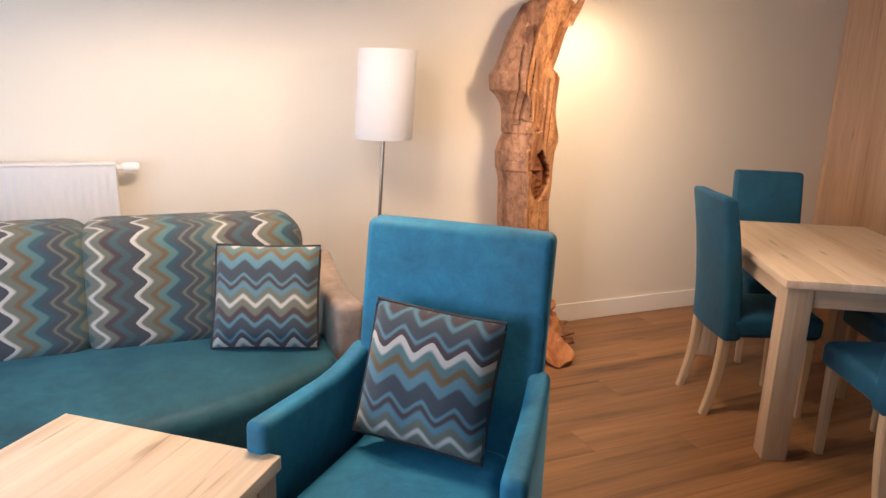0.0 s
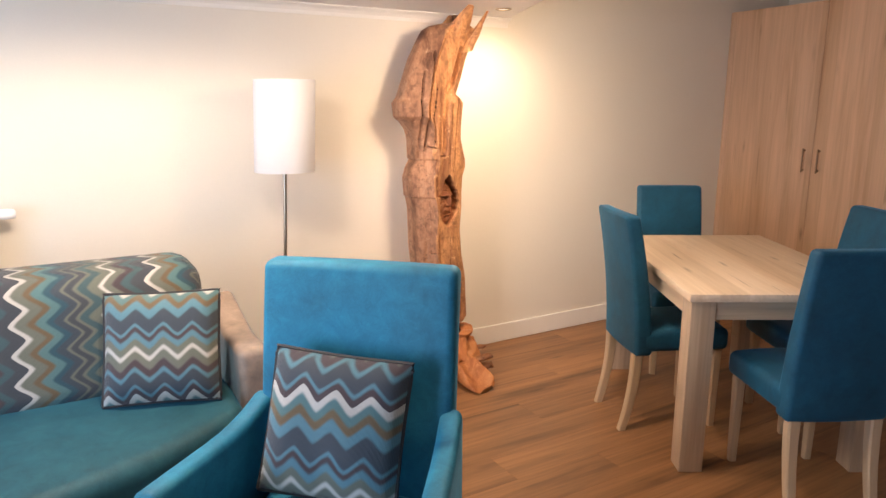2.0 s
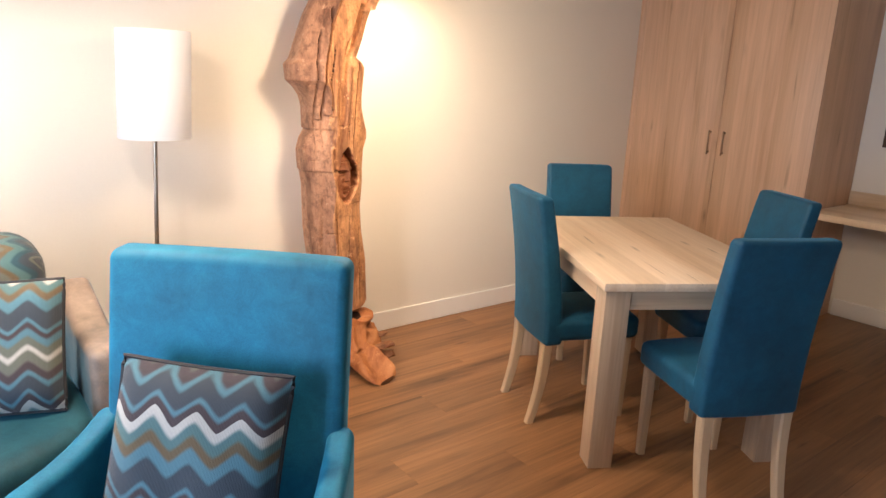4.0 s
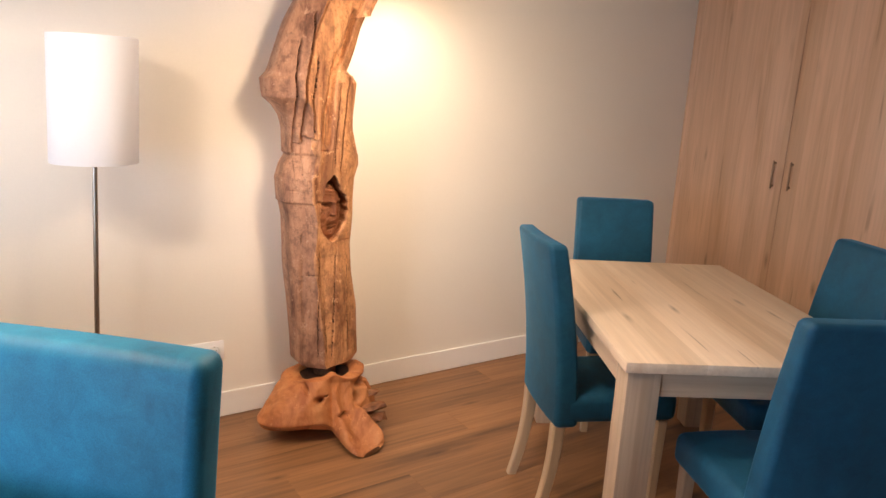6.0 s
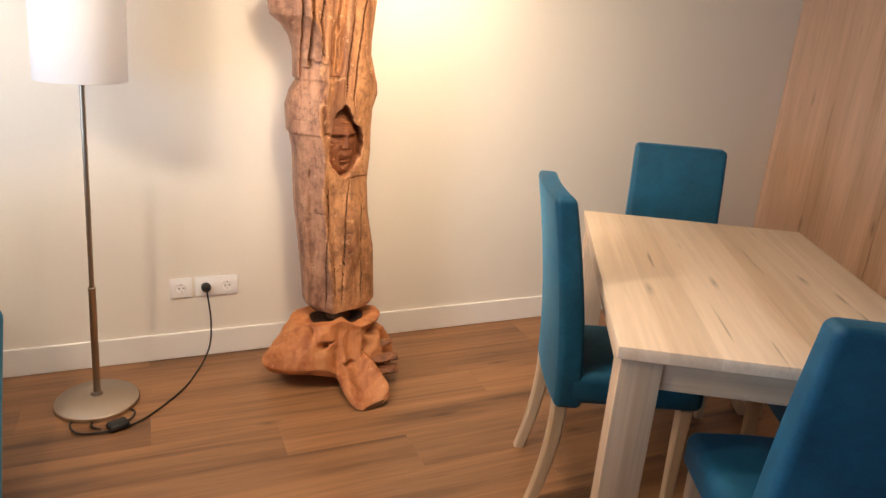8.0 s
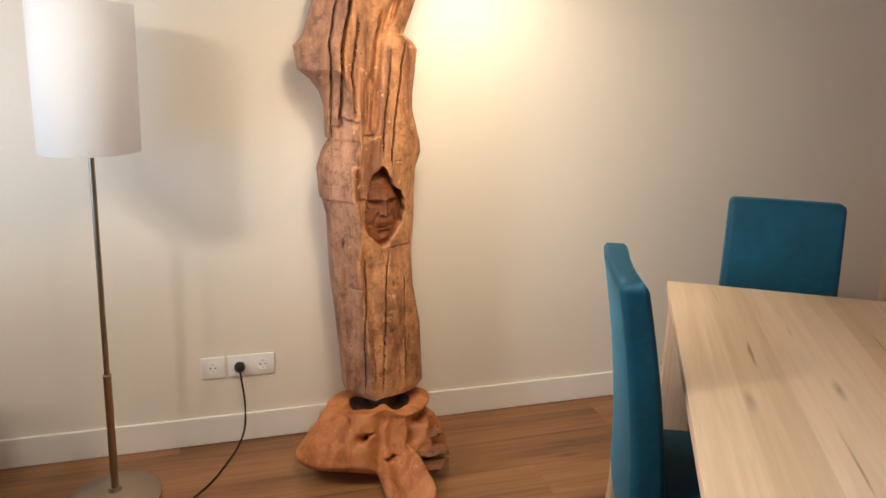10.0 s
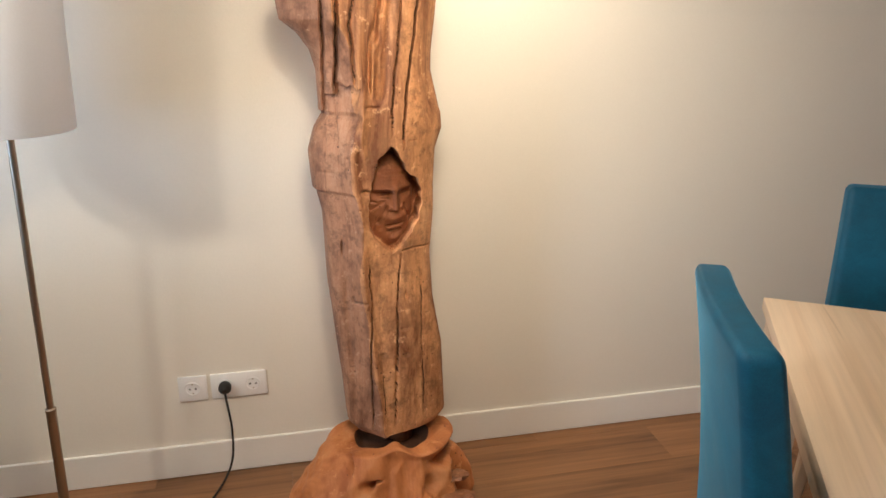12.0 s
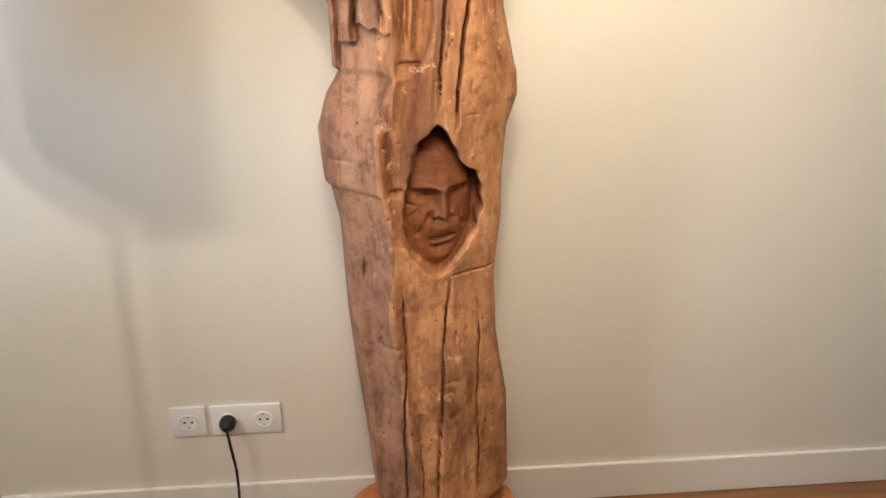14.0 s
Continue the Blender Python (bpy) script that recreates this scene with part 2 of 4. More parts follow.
MAT_STEEL = plain("brushed_steel", (0.50, 0.42, 0.33), 0.32, metal=1.0, grain=220, vary=0.05, relief=0.0001)
MAT_BRONZE = plain("dark_bronze", (0.36, 0.24, 0.15), 0.4, metal=0.6, grain=120, vary=0.1)
MAT_BLACK = plain("black_rubber", (0.009, 0.008, 0.008), 0.5, grain=90, vary=0.1)
MAT_WHITE = plain("white_plastic", (0.92, 0.91, 0.90), 0.35, grain=80, vary=0.015, relief=0.0001)
MAT_ENAMEL = plain("white_enamel", (0.82, 0.80, 0.78), 0.3, grain=60, vary=0.015, relief=0.0001)
MAT_PIPING = plain("dark_piping", (0.03, 0.028, 0.03), 0.7, grain=120, vary=0.1)
MAT_FRAME = oak("dark_frame_wood", (0.16, 0.085, 0.05), (0.08, 0.042, 0.026), 2, rough=0.45, knots=False)
MAT_CANVAS = plain("beige_canvas", (0.55, 0.46, 0.33), 0.8, grain=14, vary=0.12)
WEAVE = [(0.022, CREAM), (0.026, SEA), (0.024, OCHRE), (0.032, SKY), (0.050, SLATE), (0.010, SKY), (0.018, PLUM), (0.022, SKY), (0.026, SAGE),
         (0.016, CREAM), (0.030, SAGE), (0.026, PLUM), (0.016, SKY), (0.042, SLATE), (0.010, SKY), (0.020, PLUM)]
MAT_CUSHION = zigzag("cushion_zigzag", stripes(WEAVE), 0.39, 0.093, 0.038)
WEAVE_BACK = [(0.020, CREAM), (0.040, SAGE), (0.026, OCHRE), (0.036, SEA), (0.026, TEAL), (0.034, SLATE), (0.010, SAGE), (0.030, GREY), (0.014, SAGE), (0.034, DUSK),
              (0.040, SAGE), (0.016, CREAM), (0.034, SAGE), (0.030, PLUM), (0.034, DUSK), (0.050, GREY)]
MAT_SOFA = zigzag("sofa_zigzag", stripes(WEAVE_BACK), 0.44, 0.100, 0.050, upright=True)


def shade_cloth():
    m, n, l, p = material("shade_cloth")
    v = coords(n, l, (1, 1, 1))
    fine = node(n, "ShaderNodeTexNoise", Scale=260.0, Detail=2.0)
    l.new(v, fine.inputs["Vector"])
    l.new(ramp(n, l, fine.outputs["Fac"], [(0.3, (0.93, 0.93, 0.94)), (0.7, (0.97, 0.97, 0.98))]), p.inputs["Base Color"])
    p.inputs["Roughness"].default_value = 0.9
    tr = n.new("ShaderNodeBsdfTranslucent")
    tr.inputs["Color"].default_value = (0.9, 0.9, 0.92, 1)
    ms = n.new("ShaderNodeMixShader")
    ms.inputs[0].default_value = 0.45
    l.new(p.outputs[0], ms.inputs[1])
    l.new(tr.outputs[0], ms.inputs[2])
    l.new(ms.outputs[0], n["Material Output"].inputs["Surface"])
    bump(n, l, p, fine.outputs["Fac"], 0.3, 0.0004)
    return m


MAT_SHADE = shade_cloth()


def driftwood(name, light, dark, grey, wear=1.0):
    """Old weathered trunk: pale worn facets, rusty stains, thin dark fibres, small wormholes and nicks."""
    m, n, l, p = material(name)
    va, vb, vc = coords(n, l, (9, 9, 2.6)), coords(n, l, (75, 75, 9)), coords(n, l, (1, 1, 1))
    vd = coords(n, l, (26, 26, 90))
    band = node(n, "ShaderNodeTexNoise", Scale=1.0, Detail=8.0, Roughness=0.68, Distortion=0.6)
    fibre = node(n, "ShaderNodeTexNoise", Scale=1.0, Detail=5.0, Roughness=0.7, Distortion=1.2)
    patch = node(n, "ShaderNodeTexNoise", Scale=26.0, Detail=8.0, Roughness=0.74)
    nick = node(n, "ShaderNodeTexNoise", Scale=1.0, Detail=4.0, Roughness=0.7)
    worm = n.new("ShaderNodeTexVoronoi")
    worm.inputs["Scale"].default_value = 42.0
    for v, tex in ((va, band), (vb, fibre), (vc, patch), (vd, nick), (vc, worm)):
        l.new(v, tex.inputs["Vector"])
    mid = tuple(a * 0.55 + b * 0.45 for a, b in zip(light, dark))
    c = ramp(n, l, band.outputs["Fac"], [(0.36, dark), (0.45, mid), (0.54, light), (0.72, grey)])
    c = mix(n, l, ramp(n, l, patch.outputs["Fac"], [(0.38, (0.75 * wear,) * 3), (0.50, (0, 0, 0))]), c, tuple(v * 0.58 for v in mid))
    c = mix(n, l, ramp(n, l, patch.outputs["Fac"], [(0.585, (0, 0, 0)), (0.66, (0.8, 0.8, 0.8))]), c, tuple(min(1, v * 1.18) for v in grey))
    c = mix(n, l, 1.0, c, ramp(n, l, fibre.outputs["Fac"], [(0.32, (1 - 0.20 * wear, 1 - 0.25 * wear, 1 - 0.28 * wear)), (0.50, (1, 1, 1))]), "MULTIPLY")
    c = mix(n, l, ramp(n, l, nick.outputs["Fac"], [(0.67, (0, 0, 0)), (0.75, (0.75 * wear,) * 3)]), c, tuple(v * 0.45 for v in dark))
    ve = coords(n, l, (120, 120, 3.5))
    line = node(n, "ShaderNodeTexNoise", Scale=1.0, Detail=3.0, Distortion=0.8)
    l.new(ve, line.inputs["Vector"])
    c = mix(n, l, ramp(n, l, line.outputs["Fac"], [(0.64, (0, 0, 0)), (0.72, (0.34 * wear,) * 3)]), c, tuple(v * 0.5 for v in dark))
    w = ramp(n, l, worm.outputs["Distance"], [(0.0, (1, 1, 1)), (0.07, (1, 1, 1)), (0.12, (0, 0, 0))])
    hole = node(n, "ShaderNodeTexNoise", Scale=7.0, Detail=1.0)
    l.new(vc, hole.inputs["Vector"])
    gate = ramp(n, l, hole.outputs["Fac"], [(0.52, (0, 0, 0)), (0.58, (1, 1, 1))])
    c = mix(n, l, mix(n, l, 1.0, w, gate, "MULTIPLY"), c, (0.03, 0.016, 0.01))
    l.new(c, p.inputs["Base Color"])
    p.inputs["Roughness"].default_value = 0.66
    h = mix(n, l, 0.65, fibre.outputs["Color"], patch.outputs["Color"])
    bump(n, l, p, h, 0.9, 0.0015 + 0.0030 * wear)
    return m


MAT_TRUNK = driftwood("weathered_trunk", (0.63, 0.308, 0.134), (0.17, 0.056, 0.022), (0.72, 0.42, 0.215))
# near-black brown that stands for shade in cracks and the root's bowl
MAT_CRACK = plain("crack_shade", (0.085, 0.038, 0.018), 0.9, grain=200, vary=0.3)
# hollow's redder wood, darkened further to stand for shade inside it
MAT_CARVED = driftwood("shaded_carving", (0.28, 0.098, 0.036), (0.13, 0.042, 0.017), (0.33, 0.14, 0.06), 0.35)
# duller copy of the trunk wood, stands for its shaded left side
MAT_FLANK = driftwood("shaded_flank_wood", (0.40, 0.20, 0.112), (0.12, 0.045, 0.022), (0.46, 0.27, 0.17))
MAT_ROOT = driftwood("root_wood", (0.52, 0.195, 0.062), (0.33, 0.100, 0.027), (0.57, 0.26, 0.10), 0.25)
MAT_BROKEN = driftwood("broken_root_wood", (0.26, 0.10, 0.038), (0.10, 0.035, 0.014), (0.36, 0.17, 0.075), 1.0)

# ---- building helpers ----


def part(name, bm, mat, parent=None, label="", smooth=True):
    """Link a bmesh as one mesh object under a thing or part."""
    me = bpy.data.meshes.new(name)
    bm.to_mesh(me)
    bm.free()
    if mat:
        me.materials.append(mat)
    if smooth:
        for f in me.polygons:
            f.use_smooth = True
        me.set_sharp_from_angle(angle=radians(40))
    ob = new(name, me)
    if parent is not None:
        ob.parent = parent
    if label:
        ob["label"] = label
    return ob


def empty(name, m, label, category, group=""):
    ob = new(name)
    ob.empty_display_size = 0.1
    ob.matrix_world = m
    return tagged(ob, label, category, group)


def add_box(bm, x0, x1, y0, y1, z0, z1, bevel=0.0, seg=2):
    made = bmesh.ops.create_cube(bm, size=1.0)
    for v in made["verts"]:
        v.co = Vector((x0 if v.co.x < 0 else x1, y0 if v.co.y < 0 else y1, z0 if v.co.z < 0 else z1))
    if bevel:
        edges = list({e for v in made["verts"] for e in v.link_edges})
        bmesh.ops.bevel(bm, geom=edges, offset=bevel, segments=seg, affect="EDGES", profile=0.5)
    return bm


def box(x0, x1, y0, y1, z0, z1, bevel=0.003, seg=2):
    return add_box(bmesh.new(), x0, x1, y0, y1, z0, z1, bevel, seg)


def lathe(profile, steps=48, x=0.0, y=0.0, lean=0.0, caps=True):
    """A turned body from (radius, height) pairs."""
    bm = bmesh.new()
    rings = []
    for r, z in profile:
        rings.append([bm.verts.new((x + lean * z + r * math.cos(2 * math.pi * i / steps), y + r * math.sin(2 * math.pi * i / steps), z)) for i in range(steps)])
    for a, b in zip(rings, rings[1:]):
        for i in range(steps):
            j = (i + 1) % steps
            bm.faces.new((a[i], a[j], b[j], b[i]))
    if caps:
        bm.faces.new(list(reversed(rings[0])))
        bm.faces.new(rings[-1])
    bmesh.ops.recalc_face_normals(bm, faces=bm.faces)
    return bm


def softbox(sx, sy, sz, r, n=(8, 4, 8), shape=None):
    """A rounded box centred on x and y and standing on z = 0, finely divided, then shaped point by point."""
    bm = bmesh.new()
    half = (sx / 2, sy / 2, sz / 2)

    def ticks(h, k):
        inner = [-(h - r) + 2 * (h - r) * i / k for i in range(k + 1)]
        curve = [math.tan(math.pi / 4 * i / 3) for i in (1, 2, 3)]
        return [-(h - r) - r * c for c in reversed(curve)] + inner + [(h - r) + r * c for c in curve]

    t = [ticks(h, k) for h, k in zip(half, n)]
    seen = {}

    def vert(p):
        key = tuple(round(c, 5) for c in p)
        if key not in seen:
            core = Vector([max(-(h - r), min(h - r, c)) for c, h in zip(p, half)])
            off = Vector(p) - core
            q = core + (off.normalized() * r if off.length > 1e-9 else off)
            q.z = max(0.0, q.z + half[2])
            if shape:
                q = Vector(shape(q))
            seen[key] = bm.verts.new(q)
        return seen[key]

    for a in range(3):
        b, c = (a + 1) % 3, (a + 2) % 3
        for side in (-1, 1):
            for i in range(len(t[b]) - 1):
                for j in range(len(t[c]) - 1):
                    quad = []
                    for di, dj in ((0, 0), (1, 0), (1, 1), (0, 1)):
                        p = [0, 0, 0]
                        p[a], p[b], p[c] = side * half[a], t[b][i + di], t[c][j + dj]
                        quad.append(vert(p))
                    if len(set(quad)) == 4:
                        bm.faces.new(quad if side > 0 else quad[::-1])
    bmesh.ops.recalc_face_normals(bm, faces=bm.faces)
    return bm


def tube(points, radius, steps=8, smooth=6):
    """A round cord through points."""
    pts = [Vector(p) for p in points]
    fine = []
    for i in range(len(pts) - 1):
        p0, p1, p2, p3 = pts[max(0, i - 1)], pts[i], pts[i + 1], pts[min(len(pts) - 1, i + 2)]
        for k in range(smooth):
            t = k / smooth
            fine.append(0.5 * ((2 * p1) + (p2 - p0) * t + (2 * p0 - 5 * p1 + 4 * p2 - p3) * t * t + (3 * p1 - p0 - 3 * p2 + p3) * t ** 3))
    fine.append(pts[-1])
    bm = bmesh.new()
    rings = []
    for i, p in enumerate(fine):
        d = (fine[min(i + 1, len(fine) - 1)] - fine[max(i - 1, 0)]).normalized()
        side = d.cross(Vector((0, 0, 1)))
        if side.length < 0.05:
            side = d.cross(Vector((0, 1, 0)))
        side.normalize()
        up = side.cross(d)
        rings.append([bm.verts.new(p + radius * (math.cos(2 * math.pi * k / steps) * side + math.sin(2 * math.pi * k / steps) * up)) for k in range(steps)])
    for a, b in zip(rings, rings[1:]):
        for k in range(steps):
            j = (k + 1) % steps
            bm.faces.new((a[k], a[j], b[j], b[k]))
    bm.faces.new(rings[0])
    bm.faces.new(rings[-1])
    bmesh.ops.recalc_face_normals(bm, faces=bm.faces)
    return bm


def uv_by(bm, rule):
    lay = bm.loops.layers.uv.new("UVMap")
    for f in bm.faces:
        for loop in f.loops:
            loop[lay].uv = rule(loop.vert.co)
    return bm


def mesh_grid(name, verts, rows, cols, mat, close=True):
    """Faces over a grid of points, closed round each row."""
    faces = []
    for i in range(rows - 1):
        for j in range(cols if close else cols - 1):
            k = (j + 1) % cols
            faces.append((i * cols + j, i * cols + k, (i + 1) * cols + k, (i + 1) * cols + j))
    if close:
        faces.append(tuple(reversed(range(cols))))
        faces.append(tuple(range((rows - 1) * cols, rows * cols)))
    me = bpy.data.meshes.new(name)
    me.from_pydata([tuple(v) for v in verts], [], faces)
    me.materials.append(mat)
    for f in me.polygons:
        f.use_smooth = True
    return me


# ---- the room ----
NORTH, EAST, SOUTH, WEST = 3.480, 5.62, -1.9, -1.75
LOW, HIGH = 1.982, 2.455
SOFFIT = ((2.965, NORTH), (2.385, 2.03))


def structure(name, bm, mat, label, category):
    return tagged(part(name, bm, mat, None, label, smooth=False), label, category, kind="structure")


structure("wall_north", box(WEST - 0.2, EAST + 0.2, NORTH, NORTH + 0.2, 0, 2.7, 0), MAT_WALL, "cream painted wall behind the sofa and the trunk", "wall")
structure("wall_east", box(EAST, EAST + 0.2, SOUTH, NORTH, 0, 2.7, 0), MAT_WALL, "cream painted wall behind the wardrobe and desk", "wall")
structure("wall_south", box(WEST - 0.2, EAST + 0.2, SOUTH - 0.2, SOUTH, 0, 2.7, 0), MAT_WALL, "plain cream painted wall closing the room", "wall")
wy0, wy1, wz0, wz1 = WIN_Y - WIN_W / 2 - 0.03, WIN_Y + WIN_W / 2 + 0.03, WIN_Z - WIN_H / 2 - 0.03, WIN_Z + WIN_H / 2 + 0.03
bm = bmesh.new()
add_box(bm, WEST - 0.2, WEST, SOUTH, wy0, 0, 2.7)
add_box(bm, WEST - 0.2, WEST, wy1, NORTH, 0, 2.7)
add_box(bm, WEST - 0.2, WEST, wy0, wy1, 0, wz0)
add_box(bm, WEST - 0.2, WEST, wy0, wy1, wz1, 2.7)
structure("wall_west", bm, MAT_WALL, "cream painted wall with the window opening", "wall")
win = tagged(new("window_1"), "white framed window in the painted wall", "window", kind="structure")
win.matrix_world = pose(WEST - 0.12, 0, 0)
for a, b, c, d in ((wy0, wy1, wz0, wz0 + 0.06), (wy0, wy1, wz1 - 0.06, wz1), (wy0, wy0 + 0.06, wz0 + 0.06, wz1 - 0.06), (wy1 - 0.06, wy1, wz0 + 0.06, wz1 - 0.06), (WIN_Y - 0.04, WIN_Y + 0.04, wz0 + 0.06, wz1 - 0.06)):
    part("window_frame", box(-0.03, 0.03, a, b, c, d, 0.004), MAT_TRIM, win)

structure("subfloor", box(WEST - 0.2, EAST + 0.2, SOUTH - 0.2, NORTH + 0.2, -0.2, -0.0125, 0), MAT_BRONZE, "dark base under the laminate boards", "floor")
structure("ceiling_high", box(WEST - 0.2, EAST + 0.2, SOUTH - 0.2, NORTH + 0.2, HIGH, HIGH + 0.15, 0), MAT_CEIL, "white painted ceiling over the dining corner", "ceiling")
# lowered ceiling with a slanting edge
(ex0, ey0), (ex1, ey1) = SOFFIT
slope = (ex0 - ex1) / (ey0 - ey1)
exs = ex1 + slope * (SOUTH - ey1)
bm = bmesh.new()
outline = [(WEST, SOUTH), (exs, SOUTH), (ex0, NORTH), (WEST, NORTH)]
low = [bm.verts.new((x, y, LOW)) for x, y in outline]
top = [bm.verts.new((x, y, HIGH)) for x, y in outline]
bm.faces.new(low[::-1])
bm.faces.new(top)
for i in range(4):
    j = (i + 1) % 4
    bm.faces.new((low[i], low[j], top[j], top[i]))
bmesh.ops.recalc_face_normals(bm, faces=bm.faces)
structure("ceiling_low", bm, MAT_CEIL, "lowered white ceiling with a slanting edge", "ceiling")


def cornice(name, x0, y0, x1, y1, nx, ny, z, size=0.05):
    """A hollow-curved strip between wall and ceiling, from one end to the other."""
    bm = bmesh.new()
    prof = [(0, 0), (0, -size)] + [(0.008 + (size - 0.008) * (1 - math.cos(a)), -size + (size - 0.008) * math.sin(a)) for a in (0, 0.4, 0.8, 1.2, math.pi / 2)] + [(size, 0)]
    ends = []
    for x, y in ((x0, y0), (x1, y1)):
        ends.append([bm.verts.new((x + nx * d, y + ny * d, z + h)) for d, h in prof])
    k = len(prof)
    for i in range(k):
        j = (i + 1) % k
        bm.faces.new((ends[0][i], ends[0][j], ends[1][j], ends[1][i]))
    bm.faces.new(ends[0])
    bm.faces.new(ends[1])
    bmesh.ops.recalc_face_normals(bm, faces=bm.faces)
    structure(name, bm, MAT_TRIM, "white moulded strip under the ceiling", "cornice")


cornice("trim", WEST, NORTH - 0.001, ex0, NORTH - 0.001, 0, -1, LOW - 0.002)
cornice("trim", ex0 + 0.01, NORTH - 0.001, EAST, NORTH - 0.001, 0, -1, HIGH - 0.002)
cornice("trim", EAST - 0.001, SOUTH, EAST - 0.001, NORTH, -1, 0, HIGH - 0.002)


def skirting(name, x0, x1, y0, y1):
    structure(name, box(x0, x1, y0, y1, 0.0005, 0.118, 0.004), MAT_TRIM, "white painted skirting board along the wall", "baseboard")


skirting("baseboard", WEST, 4.99, NORTH - 0.012, NORTH - 0.0005)
skirting("baseboard", EAST - 0.015, EAST - 0.0005, SOUTH, 2.12)
skirting("baseboard", WEST, EAST - 0.016, SOUTH + 0.0005, SOUTH + 0.015)
skirting("baseboard", WEST + 0.0005, WEST + 0.015, SOUTH + 0.016, NORTH - 0.016)

# ---- spotlight and downlights in the lowered ceiling ----
MAT_BULB, *_, bp = material("lit_bulb")
bp.inputs["Emission Color"].default_value = (1.0, 0.72, 0.42, 1)
bp.inputs["Emission Strength"].default_value = 2.0
bar = empty("spotlight_bar", pose(BULBS[1][0], BULBS[1][1], LOW), "steel ceiling bar with three lit bulbs", "ceiling light")
m = pose(0, 0, 0, 0, 0, 13)
bm = add_box(bmesh.new(), -0.26, 0.26, -0.02, 0.02, -0.022, -0.0005, 0.004)
bmesh.ops.transform(bm, matrix=m, verts=bm.verts)
part("bar_body", bm, MAT_STEEL, bar)
for x, y, z in BULBS:
    dx, dy = x - BULBS[1][0], y - BULBS[1][1]
    part("bulb_holder", lathe([(0.016, -0.038), (0.018, -0.0225)], 20, dx, dy), MAT_STEEL, bar)
# assumed fittings; the last copy only goes with the added wall light
ring = empty("ceiling_downlight", pose(DOWNLIGHTS[0][0], DOWNLIGHTS[0][1], LOW), "assumed recessed round steel downlight, switched on", "downlight", "ceiling downlights")
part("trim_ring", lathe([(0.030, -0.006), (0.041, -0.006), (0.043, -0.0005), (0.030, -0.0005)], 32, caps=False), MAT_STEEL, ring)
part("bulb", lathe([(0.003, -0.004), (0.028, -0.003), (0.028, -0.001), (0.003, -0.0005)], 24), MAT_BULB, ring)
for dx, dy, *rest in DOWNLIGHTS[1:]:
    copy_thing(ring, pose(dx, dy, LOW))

# ---- wardrobe, desk, picture ----
WX, WY0, WY1, WTOP = 4.955, 2.14, NORTH, 2.147
ward = empty("wardrobe", pose(WX, WY0, 0), "tall light oak wardrobe with two closed doors", "wardrobe")
depth, wide = EAST - WX - 0.001, WY1 - WY0 - 0.002
bm = box(0.02, depth, 0, 0.019, 0, WTOP, 0.001)
part("side_panel", bm, MAT_WARD, ward)
part("side_panel", box(0.02, depth, wide - 0.019, wide, 0, WTOP, 0.001), MAT_WARD, ward)
part("top_panel", box(0.02, depth, 0.0195, wide - 0.0195, WTOP - 0.02, WTOP, 0.001), MAT_WARD, ward)
part("back_panel", box(depth - 0.008, depth, 0.0195, wide - 0.0195, 0.06, WTOP - 0.021, 0.0), MAT_WARD, ward)
part("plinth", box(0.05, 0.068, 0.0195, wide - 0.0195, 0, 0.058, 0.001), MAT_WARD, ward)
split = 2.757 - WY0
for y0, y1, hy in ((0.001, split - 0.0015, split - 0.05), (split + 0.0015, wide - 0.045, split + 0.052)):
    door = part("door", box(0, 0.0195, y0, y1, 0.06, WTOP - 0.001, 0.0015), MAT_WARD, ward)
    bmh = box(-0.028, -0.018, hy - 0.004, hy + 0.004, 1.048, 1.208, 0.003)
    add_box(bmh, -0.0185, -0.0005, hy - 0.004, hy + 0.004, 1.06, 1.07)
    add_box(bmh, -0.0185, -0.0005, hy - 0.004, hy + 0.004, 1.19, 1.20)
    part("handle", bmh, MAT_BRONZE, door, "dark bronze bar handle")
part("filler_strip", box(0.002, 0.0195, wide - 0.042, wide - 0.0005, 0, WTOP - 0.001, 0.001), MAT_WARD, ward)

desk = empty("wall_desk", pose(5.02, 0.4, 0.73), "light oak desk board fixed to the wall beside the wardrobe", "desk")
part("desk_board", box(0, EAST - 5.021, 0, WY0 - 0.402, 0, 0.04, 0.002), MAT_TABLE, desk)
part("upstand", box(EAST - 5.04, EAST - 5.021, 0, WY0 - 0.402, 0.0405, 0.13, 0.002), MAT_TABLE, desk)
part("end_panel", box(0.03, EAST - 5.041, 0.0, 0.03, -0.73, -0.0005, 0.002), MAT_WARD, desk)

pic = empty("framed_picture", pose(EAST - 0.0005, 1.38, 1.16), "beige picture in a broad dark brown wooden frame", "picture")
for y0, y1, z0, z1 in ((0, 0.62, 0, 0.075), (0, 0.62, 0.825, 0.9), (0, 0.075, 0.0755, 0.8245), (0.545, 0.62, 0.0755, 0.8245)):
    part("frame_bar", box(-0.028, -0.001, y0, y1, z0, z1, 0.005), MAT_FRAME, pic)
part("canvas", box(-0.012, -0.002, 0.0755, 0.5445, 0.0755, 0.8245, 0.0), MAT_CANVAS, pic)


